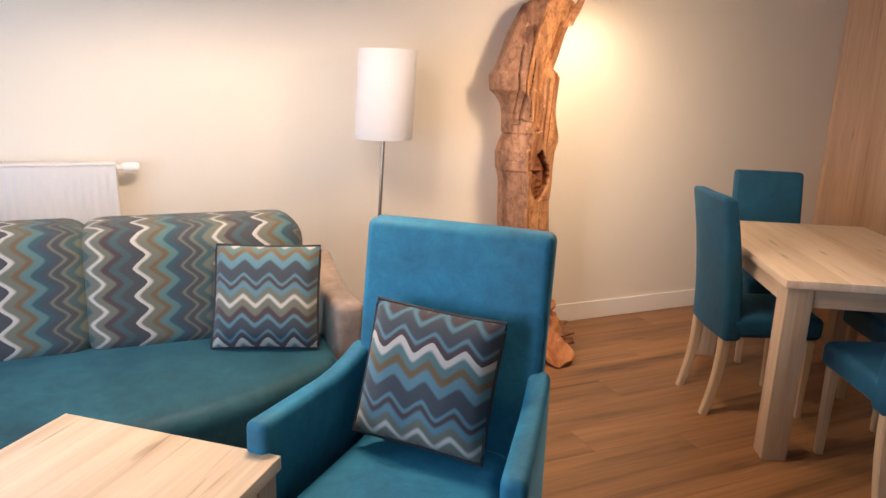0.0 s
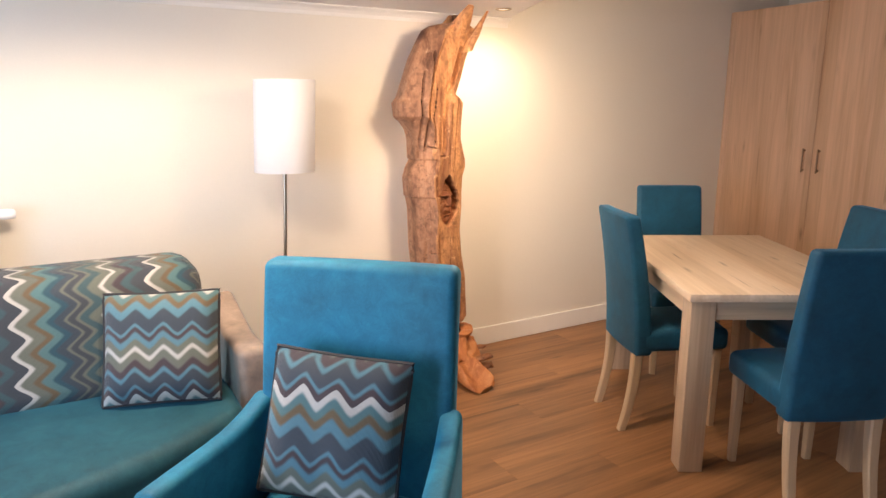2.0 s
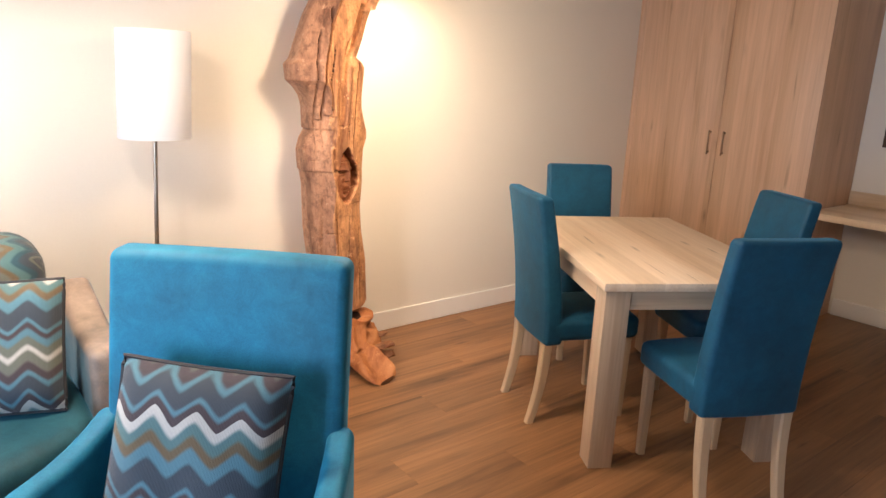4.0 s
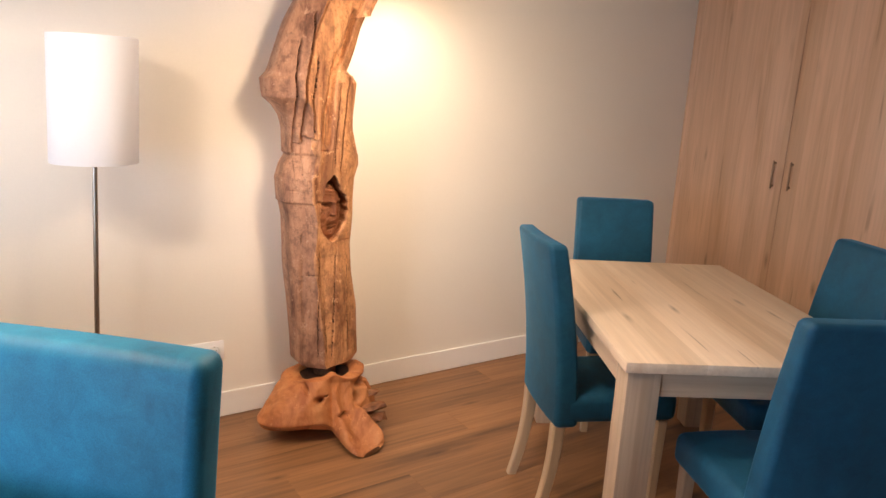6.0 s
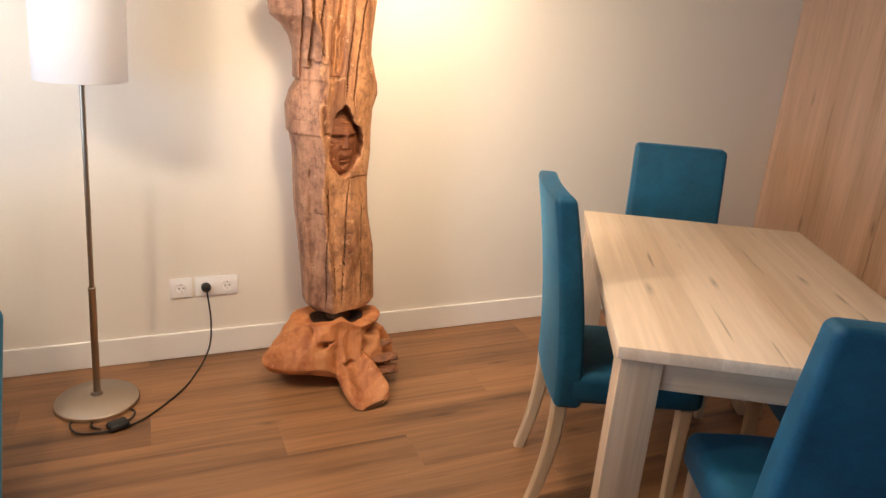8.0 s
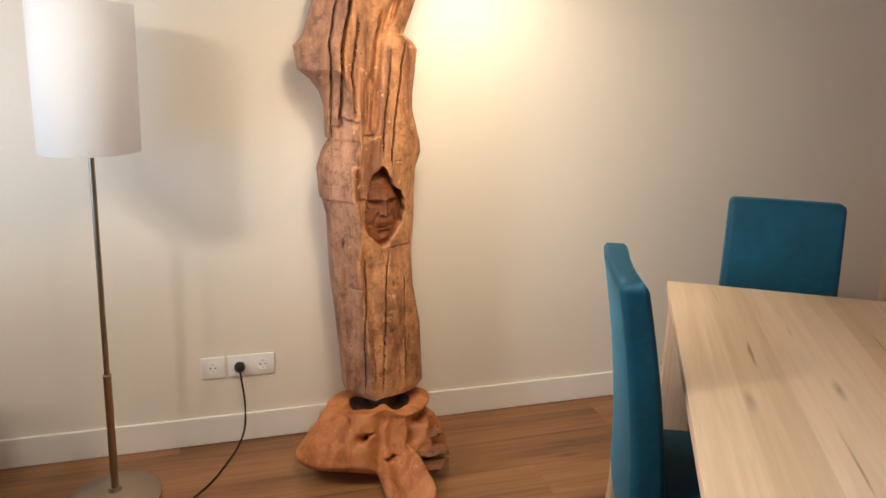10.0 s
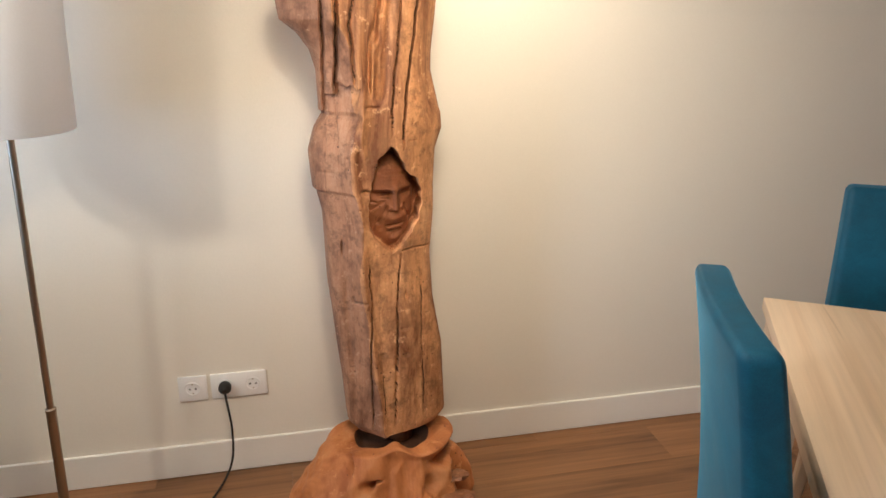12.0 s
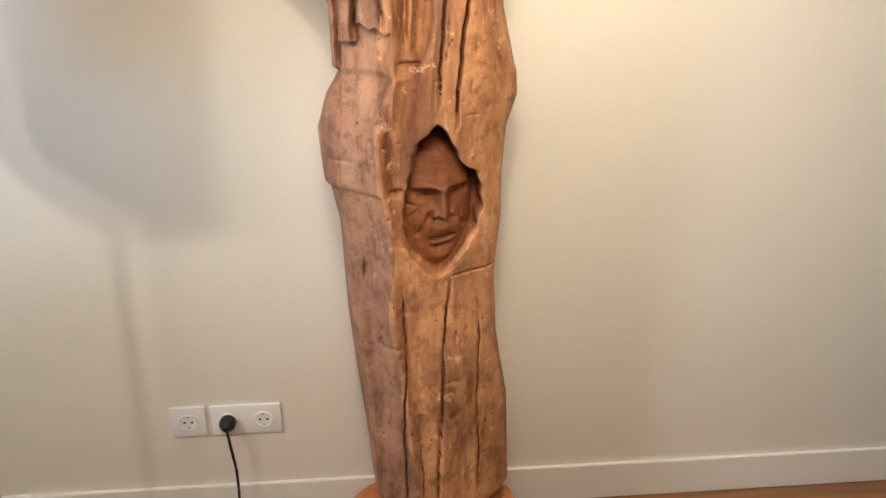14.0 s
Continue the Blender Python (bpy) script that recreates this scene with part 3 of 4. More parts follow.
def socket(m, gangs, size, label):
    """Wall plate with recessed round sockets, each with two pin holes and earth clips; x along the wall, y out of it."""
    ob = empty("wall_socket", m, label, "socket", "wall sockets")
    wide = size * gangs
    part("plate", box(0, wide, -0.009, -0.0005, 0, size, 0.003), MAT_WHITE, ob)
    for g in range(gangs):
        cx = size * (g + 0.5)
        bm = bmesh.new()
        rings = []
        for r, d in ((0.0225, -0.0125), (0.020, -0.0125), (0.0185, -0.0092), (0.002, -0.0092)):
            rings.append([bm.verts.new((cx + r * math.cos(k * math.pi / 16), d, size / 2 + r * math.sin(k * math.pi / 16))) for k in range(32)])
        rings.insert(0, [bm.verts.new((cx + 0.0235 * math.cos(k * math.pi / 16), -0.0085, size / 2 + 0.0235 * math.sin(k * math.pi / 16))) for k in range(32)])
        for a, b in zip(rings, rings[1:]):
            for k in range(32):
                j = (k + 1) % 32
                bm.faces.new((a[k], a[j], b[j], b[k]))
        well = part("socket_ring", bm, MAT_WHITE, ob)
        for s in (-1, 1):
            part("pin_hole", box(cx + s * 0.009 - 0.0025, cx + s * 0.009 + 0.0025, -0.0102, -0.0093, size / 2 - 0.0025, size / 2 + 0.0025, 0.0), MAT_BLACK, well)
        for s in (-1, 1):
            part("earth_clip", box(cx - 0.002, cx + 0.002, -0.0105, -0.0093, size / 2 + s * 0.016 - 0.002, size / 2 + s * 0.016 + 0.002, 0.0), MAT_STEEL, well)
    return ob


socket(pose(1.739, NORTH, 0.277), 1, 0.086, "single white wall socket with nothing plugged in")
socket(pose(1.8365, NORTH, 0.277), 2, 0.086, "double white wall socket with a black plug in it")
socket(pose(EAST, 1.73, 0.30, 0, 0, -90), 1, 0.086, "white wall socket under the desk with a black plug")
bm = lathe([(0.019, 0.0), (0.0205, 0.004), (0.0205, 0.022), (0.014, 0.034), (0.008, 0.04)], 24)
plug_r = tagged(part("desk_plug", bm, MAT_BLACK), "round black plug in the socket under the desk", "plug")
plug_r.matrix_world = Matrix.Translation((EAST - 0.0135, 1.687, 0.343)) @ pose(0, 0, 0, 0, -90, 0)

# ---- floor lamp with its cord ----
LX, LY, LEAN = 1.459, 3.188, 0.041
lampo = empty("floor_lamp", pose(LX, LY, 0), "slim brushed steel floor lamp with a white drum shade, off", "lamp")
part("base", lathe([(0.128, 0.0), (0.142, 0.002), (0.144, 0.006), (0.144, 0.016), (0.140, 0.020), (0.06, 0.029), (0.022, 0.038), (0.016, 0.05)], 64), MAT_STEEL, lampo)
part("lower_pole", lathe([(0.0125, 0.045), (0.0125, 0.452), (0.0135, 0.454), (0.0135, 0.462), (0.010, 0.465)], 20, lean=LEAN), MAT_STEEL, lampo)
part("upper_pole", lathe([(0.0085, 0.4655), (0.0085, 1.44), (0.007, 1.441)], 20, lean=LEAN), MAT_STEEL, lampo)
shade = part("shade", lathe([(0.1365, 1.185), (0.1375, 1.184), (0.1385, 1.186), (0.1385, 1.598), (0.1375, 1.6), (0.1365, 1.598), (0.1365, 1.185)], 64, lean=LEAN, caps=False), MAT_SHADE, lampo, "white cloth drum shade")
bm = bmesh.new()
for k in range(3):
    a = k * 2 * math.pi / 3
    add = tube([(LEAN * 1.44, 0, 1.43), (LEAN * 1.44 + 0.136 * math.cos(a), 0.136 * math.sin(a), 1.43)], 0.002, 6, 1)
    me = bpy.data.meshes.new("tmp")
    add.to_mesh(me)
    add.free()
    bm.from_mesh(me)
    bpy.data.meshes.remove(me)
part("shade_carrier", bm, MAT_STEEL, shade)
part("bulb", lathe([(0.012, 1.4415), (0.014, 1.46), (0.028, 1.50), (0.03, 1.52), (0.02, 1.545), (0.004, 1.552)], 20, lean=LEAN), MAT_WHITE, lampo)

PX, PZ = 1.8365 + 0.043, 0.32
cord = empty("lamp_cord", pose(PX, NORTH, 0), "thin black lamp cord with plug and foot switch on the floor", "power cord")
bm = lathe([(0.0175, 0.0095), (0.0195, 0.013), (0.0195, 0.028), (0.013, 0.04), (0.007, 0.046)], 24)
bmesh.ops.transform(bm, matrix=Matrix.Translation((0, 0, PZ)) @ Matrix.Rotation(radians(90), 4, "X"), verts=bm.verts)
part("plug", bm, MAT_BLACK, cord)
run = [(0, -0.038, PZ - 0.004), (0.006, -0.043, PZ - 0.06), (0.012, -0.045, 0.18), (0.006, -0.05, 0.08), (-0.02, -0.075, 0.02), (-0.06, -0.16, 0.005), (-0.11, -0.27, 0.0042), (-0.18, -0.37, 0.0042), (-0.26, -0.46, 0.0042),
       (-0.33, -0.50, 0.0042), (-0.40, -0.51, 0.0042), (-0.47, -0.495, 0.0042), (-0.50, -0.44, 0.0042), (-0.485, -0.36, 0.0042), (-0.46, -0.335, 0.006)]
part("cable", tube(run, 0.0036), MAT_BLACK, cord)
loop = [(-0.335, -0.475, 0.0045), (-0.30, -0.44, 0.0045), (-0.295, -0.395, 0.0045), (-0.33, -0.375, 0.0045), (-0.38, -0.385, 0.0045), (-0.425, -0.42, 0.0045), (-0.43, -0.47, 0.008), (-0.40, -0.50, 0.012)]
part("cable_loop", tube(loop, 0.0036), MAT_BLACK, cord)
bm = softbox(0.070, 0.052, 0.028, 0.0135, (3, 2, 1))
bmesh.ops.transform(bm, matrix=pose(-0.345, -0.49, 0.0005, 0, 0, 25), verts=bm.verts)
part("foot_switch", bm, MAT_BLACK, cord)

# ---- radiator ----
RX1, RZ0, RZ1, RY = 0.322, 0.44, 1.055, NORTH - 0.04
rad = empty("radiator", pose(RX1, RY, RZ0), "white ribbed panel radiator on the wall behind the sofa", "radiator")
rw, rh, rd = 1.1, RZ1 - RZ0, 0.10
bm = bmesh.new()
nrib = 33
for side_y in (-rd, ):
    cols = []
    for i in range(nrib * 6 + 1):
        x = -rw + rw * i / (nrib * 6)
        ph = (i % 6) / 6
        rise = 0.0 if ph < 0.34 else 0.006 * min(1, math.sin((ph - 0.34) / 0.66 * math.pi) * 1.6)
        edge = min(i, nrib * 6 - i)
        rise = rise if edge > 3 else 0.006
        cols.append([bm.verts.new((x, side_y + (0.006 - r), z)) for z, r in ((0, 0.006), (0.03, 0.006), (0.05, rise), (rh - 0.05, rise), (rh - 0.035, 0.006), (rh, 0.006))])
    for a, b in zip(cols, cols[1:]):
        for k in range(5):
            bm.faces.new((a[k], b[k], b[k + 1], a[k + 1]))
part("front_panel", bm, MAT_ENAMEL, rad)
part("top_grille", box(-rw, 0, -rd + 0.0005, -0.001, rh + 0.0005, rh + 0.012, 0.004), MAT_ENAMEL, rad)
part("side_cover", box(-0.004, 0.002, -rd + 0.0005, -0.001, 0.0, rh, 0.0015), MAT_ENAMEL, rad)
part("side_cover", box(-rw - 0.002, -rw + 0.004, -rd + 0.0005, -0.001, 0.0, rh, 0.0015), MAT_ENAMEL, rad)
part("back_panel", box(-rw + 0.005, -0.005, -0.03, -0.001, 0.01, rh - 0.005, 0.003), MAT_ENAMEL, rad)
part("wall_bracket", box(-0.9, -0.2, -0.0005, 0.038, 0.15, 0.45, 0.0), MAT_ENAMEL, rad)
bm = lathe([(0.012, 0.0), (0.012, 0.02), (0.017, 0.022), (0.021, 0.03), (0.0225, 0.06), (0.02, 0.085), (0.014, 0.092)], 24)
bmesh.ops.transform(bm, matrix=Matrix.Translation((0.003, -0.05, rh - 0.012)) @ Matrix.Rotation(radians(90), 4, "Y"), verts=bm.verts)
part("thermostat_valve", bm, MAT_WHITE, rad)

# ---- sofa ----
sofa = empty("sofa", pose(0, 0, 0), "petrol velour sofa with zigzag back cushions and taupe arm", "sofa")
SX1 = 1.06


def seat_shape(q):
    """Front edge bowed, receding towards the arm."""
    x = q.x
    pull = 0.0 if x < 0.1 else 0.34 * ((x - 0.1) / 0.95) ** 2.2
    f = max(0, min(1, (2.72 - q.y) / 0.7))
    return (x, q.y + pull * f, q.z + 0.012 * math.sin(max(0, min(1, f)) * math.pi) * (1 if q.z > 0.3 else 0))


def seat_bm(x0, x1, y0, y1, z0, z1, r):
    bm = softbox(x1 - x0, y1 - y0, z1 - z0, r, (16, 12, 3), lambda q: seat_shape(Vector((q.x + (x0 + x1) / 2, q.y + (y0 + y1) / 2, q.z + z0))))
    return bm


part("seat", seat_bm(-1.35, SX1 + 0.01, 1.98, 2.85, 0.17, 0.455, 0.06), MAT_SEAT, sofa)
for lx in (-1.2, 0.9):
    for ly in (2.45, 2.95):
        part("foot", lathe([(0.02, 0.0), (0.026, 0.168), (0.026, 0.1695)], 16, lx, ly), MAT_BRONZE, sofa)


def back_shape(x0, x1):
    def rule(q):
        x, y, z = q.x + (x0 + x1) / 2, q.y, q.z
        lean = 0.10 * (z / 0.5) ** 1.3
        bulge = 0.012 * math.sin(max(0, min(1, (x - x0) / (x1 - x0))) * math.pi)
        return (x, 2.81 + y * (1 - 0.1 * z / 0.5) + lean * 0.7 - (bulge if y < 0 else 0), 0.41 + z)
    return rule


for x0, x1 in ((-0.655, 0.25), (0.178, 1.03), (-1.4, -0.585)):
    bm = softbox(x1 - x0, 0.30, 0.50, 0.105, (10, 3, 6), back_shape(x0, x1))
    uv_by(bm, lambda co: (co.x + 0.005, co.z + max(0, co.y - 2.76)))
    part("back_cushion", bm, MAT_SOFA, sofa, "zigzag patterned back cushion")
part("rear_frame", softbox(2.40, 0.12, 0.60, 0.03, (6, 2, 4), lambda q: (q.x - 0.2, q.y + 3.04, q.z + 0.17)), MAT_SUEDE, sofa)


def arm_shape(q):
    rise = 0.12 * max(0, min(1, (q.y + 0.05) / 0.35)) ** 1.2
    return (q.x + 1.13, q.y + 2.70, 0.1 + q.z * (1 + rise * 1.6))


part("armrest", softbox(0.115, 0.56, 0.525, 0.03, (3, 10, 6), arm_shape), MAT_SUEDE, sofa, "taupe suede armrest")


def cushion(m, side, label, start):
    """A square scatter cushion, thick in the middle with pinched corners and dark piping; face towards -y."""
    ob = empty("scatter_cushion", m, label, "cushion")
    n = 22
    bm = bmesh.new()
    lay = {}
    for s in (-1, 1):
        for i in range(n + 1):
            for j in range(n + 1):
                u, v = 2 * i / n - 1, 2 * j / n - 1
                on_rim = i in (0, n) or j in (0, n)
                if s > 0 and on_rim:
                    lay[s, i, j] = lay[-1, i, j]
                    continue
                pin = 1 - 0.030 * ((1 - u * u) * abs(v) ** 3 + (1 - v * v) * abs(u) ** 3)
                puff = ((1 - u ** 4) * (1 - v ** 4)) ** 0.55
                wr = 0.004 * math.sin(7 * u + 3 * v) * (1 - abs(u * v))
                lay[s, i, j] = bm.verts.new((u * side / 2 * pin, s * (0.075 * puff + wr * puff), v * side / 2 * pin))
    for s in (-1, 1):
        for i in range(n):
            for j in range(n):
                q = [lay[s, i, j], lay[s, i + 1, j], lay[s, i + 1, j + 1], lay[s, i, j + 1]]
                bm.faces.new(q if s < 0 else q[::-1])
    bmesh.ops.recalc_face_normals(bm, faces=bm.faces)
    uv_by(bm, lambda co: (co.x + 0.4, start - co.z))
    body = part("cushion_body", bm, MAT_CUSHION, ob)
    rim = []
    for k in range(n):
        rim.append((2 * k / n - 1, -1))
    for k in range(n):
        rim.append((1, 2 * k / n - 1))
    for k in range(n):
        rim.append((1 - 2 * k / n, 1))
    for k in range(n + 1):
        rim.append((-1, 1 - 2 * k / n))
    pts = []
    for u, v in rim:
        pin = 1 - 0.030 * ((1 - u * u) * abs(v) ** 3 + (1 - v * v) * abs(u) ** 3)
        pts.append((u * side / 2 * pin, 0, v * side / 2 * pin))
    part("piping", tube(pts, 0.006, 6, 1), MAT_PIPING, ob)
    return ob


cushion(Matrix.Translation((0.835, 2.535, 0.652)) @ pose(0, 0, 0, 0, 0, -19) @ pose(0, 0, 0, -21, 0, 0), 0.39, "square zigzag cushion leaning in the sofa corner", 0.188)

# ---- coffee table ----
ct = empty("coffee_table", pose(0.71, 1.565, 0, 0, 0, -39.5), "low light oak coffee table with a thick top", "table")
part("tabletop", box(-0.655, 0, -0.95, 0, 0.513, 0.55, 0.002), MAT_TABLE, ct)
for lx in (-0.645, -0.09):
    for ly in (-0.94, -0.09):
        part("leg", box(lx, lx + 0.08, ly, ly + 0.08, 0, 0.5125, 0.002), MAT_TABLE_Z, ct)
for x0, x1 in ((-0.035, -0.015), (-0.64, -0.62)):
    part("apron", box(x0, x1, -0.859, -0.091, 0.43, 0.5125, 0.001), MAT_TABLE, ct)
for y0, y1 in ((-0.035, -0.015), (-0.935, -0.915)):
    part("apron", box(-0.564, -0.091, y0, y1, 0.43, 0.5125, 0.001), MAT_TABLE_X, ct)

# ---- armchair ----
AX, AY, ATURN = 1.012, 1.505, -43.0
arm = empty("armchair", pose(AX, AY, 0, 0, 0, ATURN + 180), "bright blue velour armchair with high back and slim arms", "armchair")
# local: +y forward, arms spread slightly towards the front


def ab_shape(q):
    return (q.x, -0.315 + q.y - 0.095 * (q.z / 0.75) ** 1.3 + 0.012 * (2 * q.x / 0.57) ** 2, q.z + 0.305)


part("backrest", softbox(0.567, 0.085, 0.752, 0.026, (8, 2, 10), ab_shape), MAT_ARMCHAIR, arm)
part("seat", softbox(0.475, 0.50, 0.16, 0.045, (6, 6, 2), lambda q: (q.x * (1 + 0.25 * (q.y + 0.1)), q.y - 0.03, q.z + 0.27 + 0.015 * (1 - (2 * q.x / 0.5) ** 2) * (1 if q.z > 0.1 else 0))), MAT_ARMCHAIR, arm)
part("seat_frame", softbox(0.50, 0.50, 0.10, 0.015, (3, 3, 1), lambda q: (q.x * (1 + 0.2 * (q.y + 0.1)), q.y - 0.035, q.z + 0.17)), MAT_ARMCHAIR, arm)
for s in (-1, 1):
    def aa(q, s=s):
        rise = 0.05 * max(0, min(1, (-q.y - 0.02) / 0.24)) ** 2
        return (q.x + s * (0.277 + 0.10 * (q.y + 0.25)), q.y - 0.075, 0.17 + q.z * (1 + rise / 0.43))
    part("armrest", softbox(0.064, 0.51, 0.462, 0.022, (2, 8, 5), aa), MAT_ARMCHAIR, arm)
    for ly in (-0.25, 0.14):
        part("leg", lathe([(0.016, 0), (0.024, 0.169), (0.024, 0.1695)], 16, s * 0.25, ly), MAT_LEG, arm)

cushion(pose(AX, AY, 0, 0, 0, ATURN) @ pose(-0.008, 0.182, 0.658, -18, 0, 0) @ pose(0, 0, 0, 0, 3, 0), 0.383, "square zigzag cushion leaning on the armchair back", 0.058)

# ---- dining table and chairs ----
TX, TY, TTURN = 2.664, 1.788, -30.4
TW, TL, TH = 0.83, 1.24, 0.768
dt = empty("dining_table", pose(TX, TY, 0, 0, 0, TTURN), "light oak dining table with thick square legs", "table")
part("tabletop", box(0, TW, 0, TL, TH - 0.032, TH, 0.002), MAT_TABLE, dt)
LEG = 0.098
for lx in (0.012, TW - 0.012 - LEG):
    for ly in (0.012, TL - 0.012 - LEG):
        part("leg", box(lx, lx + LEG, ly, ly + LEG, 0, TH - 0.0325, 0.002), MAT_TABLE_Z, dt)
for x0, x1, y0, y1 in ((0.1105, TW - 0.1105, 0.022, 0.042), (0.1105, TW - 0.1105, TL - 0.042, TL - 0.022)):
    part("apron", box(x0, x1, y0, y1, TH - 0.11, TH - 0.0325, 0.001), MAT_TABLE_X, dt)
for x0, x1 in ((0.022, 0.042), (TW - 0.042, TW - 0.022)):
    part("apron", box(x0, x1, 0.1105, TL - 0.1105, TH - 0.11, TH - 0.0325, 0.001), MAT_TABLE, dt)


def leg_bm(x, y, w0, w1, z1, splay=0.0):
    """A square tapered leg; splay bends its foot backwards (-y)."""
    bm = bmesh.new()
    rings = []
    for k in range(9):
        t = k / 8
        w = (w0 + (w1 - w0) * t) / 2
        oy = y - splay * (1 - t) ** 2
        z = z1 * t
        ch = w * 0.72
        rings.append([bm.verts.new((x + dx, oy + dy, z)) for dx, dy in ((-w, -ch), (-ch, -w), (ch, -w), (w, -ch), (w, ch), (ch, w), (-ch, w), (-w, ch))])
    for a, b in zip(rings, rings[1:]):
        for i in range(8):
            j = (i + 1) % 8
            bm.faces.new((a[i], a[j], b[j], b[i]))
    bm.faces.new(rings[0][::-1])
    bm.faces.new(rings[-1])
    bmesh.ops.recalc_face_normals(bm, faces=bm.faces)
    return bm


def dining_chair(m, label):
    """Local: origin under the seat's middle, +y forward."""
    ch = empty("dining_chair", m, label, "chair", "chairs round the table")

    def backrest(q):
        t = q.z / 0.65
        return (q.x * (1 - 0.03 * t), -0.19 + q.y * (1 - 0.25 * t) - 0.085 * t ** 1.7 + 0.010 * (2 * q.x / 0.38) ** 2, 0.368 + q.z)

    part("backrest", softbox(0.385, 0.085, 0.65, 0.02, (6, 2, 10), backrest), MAT_VELOUR, ch)
    part("seat", softbox(0.385, 0.42, 0.10, 0.028, (6, 6, 2), lambda q: (q.x * (1 + 0.12 * (q.y + 0.2)), q.y + 0.015, 0.385 + q.z + (0.012 * (1 - (2 * q.x / 0.4) ** 2) if q.z > 0.06 else 0))), MAT_VELOUR, ch)
    for s in (-1, 1):
        part("leg", leg_bm(s * 0.165, 0.18, 0.030, 0.042, 0.384), MAT_LEG, ch)
        part("leg", leg_bm(s * 0.155, -0.20, 0.034, 0.046, 0.374, 0.055), MAT_LEG, ch)
    return ch


SEATS = pose(2.669, 1.788, 0, 0, 0, -31.0)
CHAIRS = [
    ((0.093, 0.578, -82), "petrol blue velour dining chair at the trunk side"),
    ((0.369, 1.25, 180), "petrol blue velour dining chair by the wall"),
    ((0.445, -0.055, 4), "petrol blue velour dining chair at the near table end"),
    ((0.775, 0.535, 92), "petrol blue velour dining chair at the desk side"),
]
first = None
for (cx, cy, turn), label in CHAIRS:
    m = SEATS @ pose(cx, cy, 0, 0, 0, turn)
    if first is None:
        first = dining_chair(m, label)
    else:
        tagged(copy_thing(first, m), label)

# ---- the carved trunk and its root ----


def smoothstep(a, b, x):
    t = np.clip((x - a) / (b - a), 0, 1)
    return t * t * (3 - 2 * t)


def waves(x, y, z, scale, seed):
    """Smooth random relief from summed sines."""
    rng = np.random.RandomState(seed)
    out = np.zeros_like(x)
    for k in range(14):
        d = rng.normal(size=3)
        d /= np.linalg.norm(d)
        f = scale * rng.uniform(0.6, 2.4)
        out += np.sin(f * (d[0] * x + d[1] * y + d[2] * z) + rng.uniform(0, 6.28)) / (0.6 + f / scale)
    return out / 4


# height, left edge, right edge of the trunk's outline
OUTLINE = [
    (0.296, 2.268, 2.521), (0.318, 2.247, 2.538), (0.45, 2.238, 2.530), (0.54, 2.228, 2.526), (0.69, 2.211, 2.498), (0.82, 2.198, 2.487), (0.94, 2.186, 2.494),
    (1.010, 2.172, 2.492), (1.018, 2.163, 2.492), (1.11, 2.156, 2.497), (1.165, 2.172, 2.515), (1.205, 2.196, 2.512), (1.215, 2.186, 2.508), (1.31, 2.184, 2.484), (1.36, 2.170, 2.484),
    (1.40, 2.142, 2.488), (1.43, 2.104, 2.492), (1.50, 2.094, 2.498), (1.525, 2.118, 2.48), (1.545, 2.128, 2.452), (1.63, 2.155, 2.485), (1.72, 2.185, 2.512), (1.80, 2.225, 2.548), (1.86, 2.258, 2.572), (1.885, 2.30, 2.565), (1.90, 2.37, 2.53)]
zs = np.concatenate([np.linspace(0.296, 0.84, 178), np.linspace(0.8425, 1.145, 215), np.linspace(1.147, 1.36, 110), np.linspace(1.363, 1.9, 170)])
key = np.array(OUTLINE)
xl, xr = np.interp(zs, key[:, 0], key[:, 1]) + np.interp(zs, [0.3, 0.75, 0.95, 1.9], [-0.004, 0.002, 0.016, 0.016]), np.interp(zs, key[:, 0], key[:, 2]) + np.interp(zs, [0.3, 0.8, 1.0], [0.001, 0.003, 0.007])
# more columns over the front
nf, nb = 360, 60
ang = np.concatenate([np.linspace(math.pi, 2 * math.pi, nf, endpoint=False), np.linspace(0, math.pi, nb, endpoint=False)])
A, Z = np.meshgrid(ang, zs)
CX, RX = ((xl + xr) / 2)[:, None], ((xr - xl) / 2)[:, None]
ca, sa = np.cos(A), np.sin(A)
power = 0.72
X = CX + RX * np.sign(ca) * np.abs(ca) ** power
DEPTH = np.interp(zs, [0.3, 0.6, 1.1, 1.5, 1.9], [0.115, 0.112, 0.118, 0.115, 0.075])[:, None]
YC = np.interp(zs, [0.3, 1.2, 1.9], [3.245, 3.245, 3.235])[:, None]
Y = YC + DEPTH * np.sign(sa) * np.abs(sa) ** 0.62
# the front is turned: its ridge stands left of the middle
u = np.clip((X - CX) / RX, -1, 1)
front = (sa < 0) * np.abs(sa) ** 0.5
Y += front * (0.030 * np.maximum(0, u + 0.35) ** 1.3 - 0.012 * np.exp(-((u + 0.38) / 0.08) ** 2) + 0.02 * smoothstep(-0.42, -0.75, u))
relief = 0.0055 * waves(X, Y, Z * 0.6, 20, 3) + 0.0010 * waves(X, Y, Z * 0.9, 80, 5) + 0.0007 * waves(X, Y, Z * 1.0, 260, 8)
Y += front * relief * 1.1
X += (1 - front) * np.sign(ca) * relief * 0.6


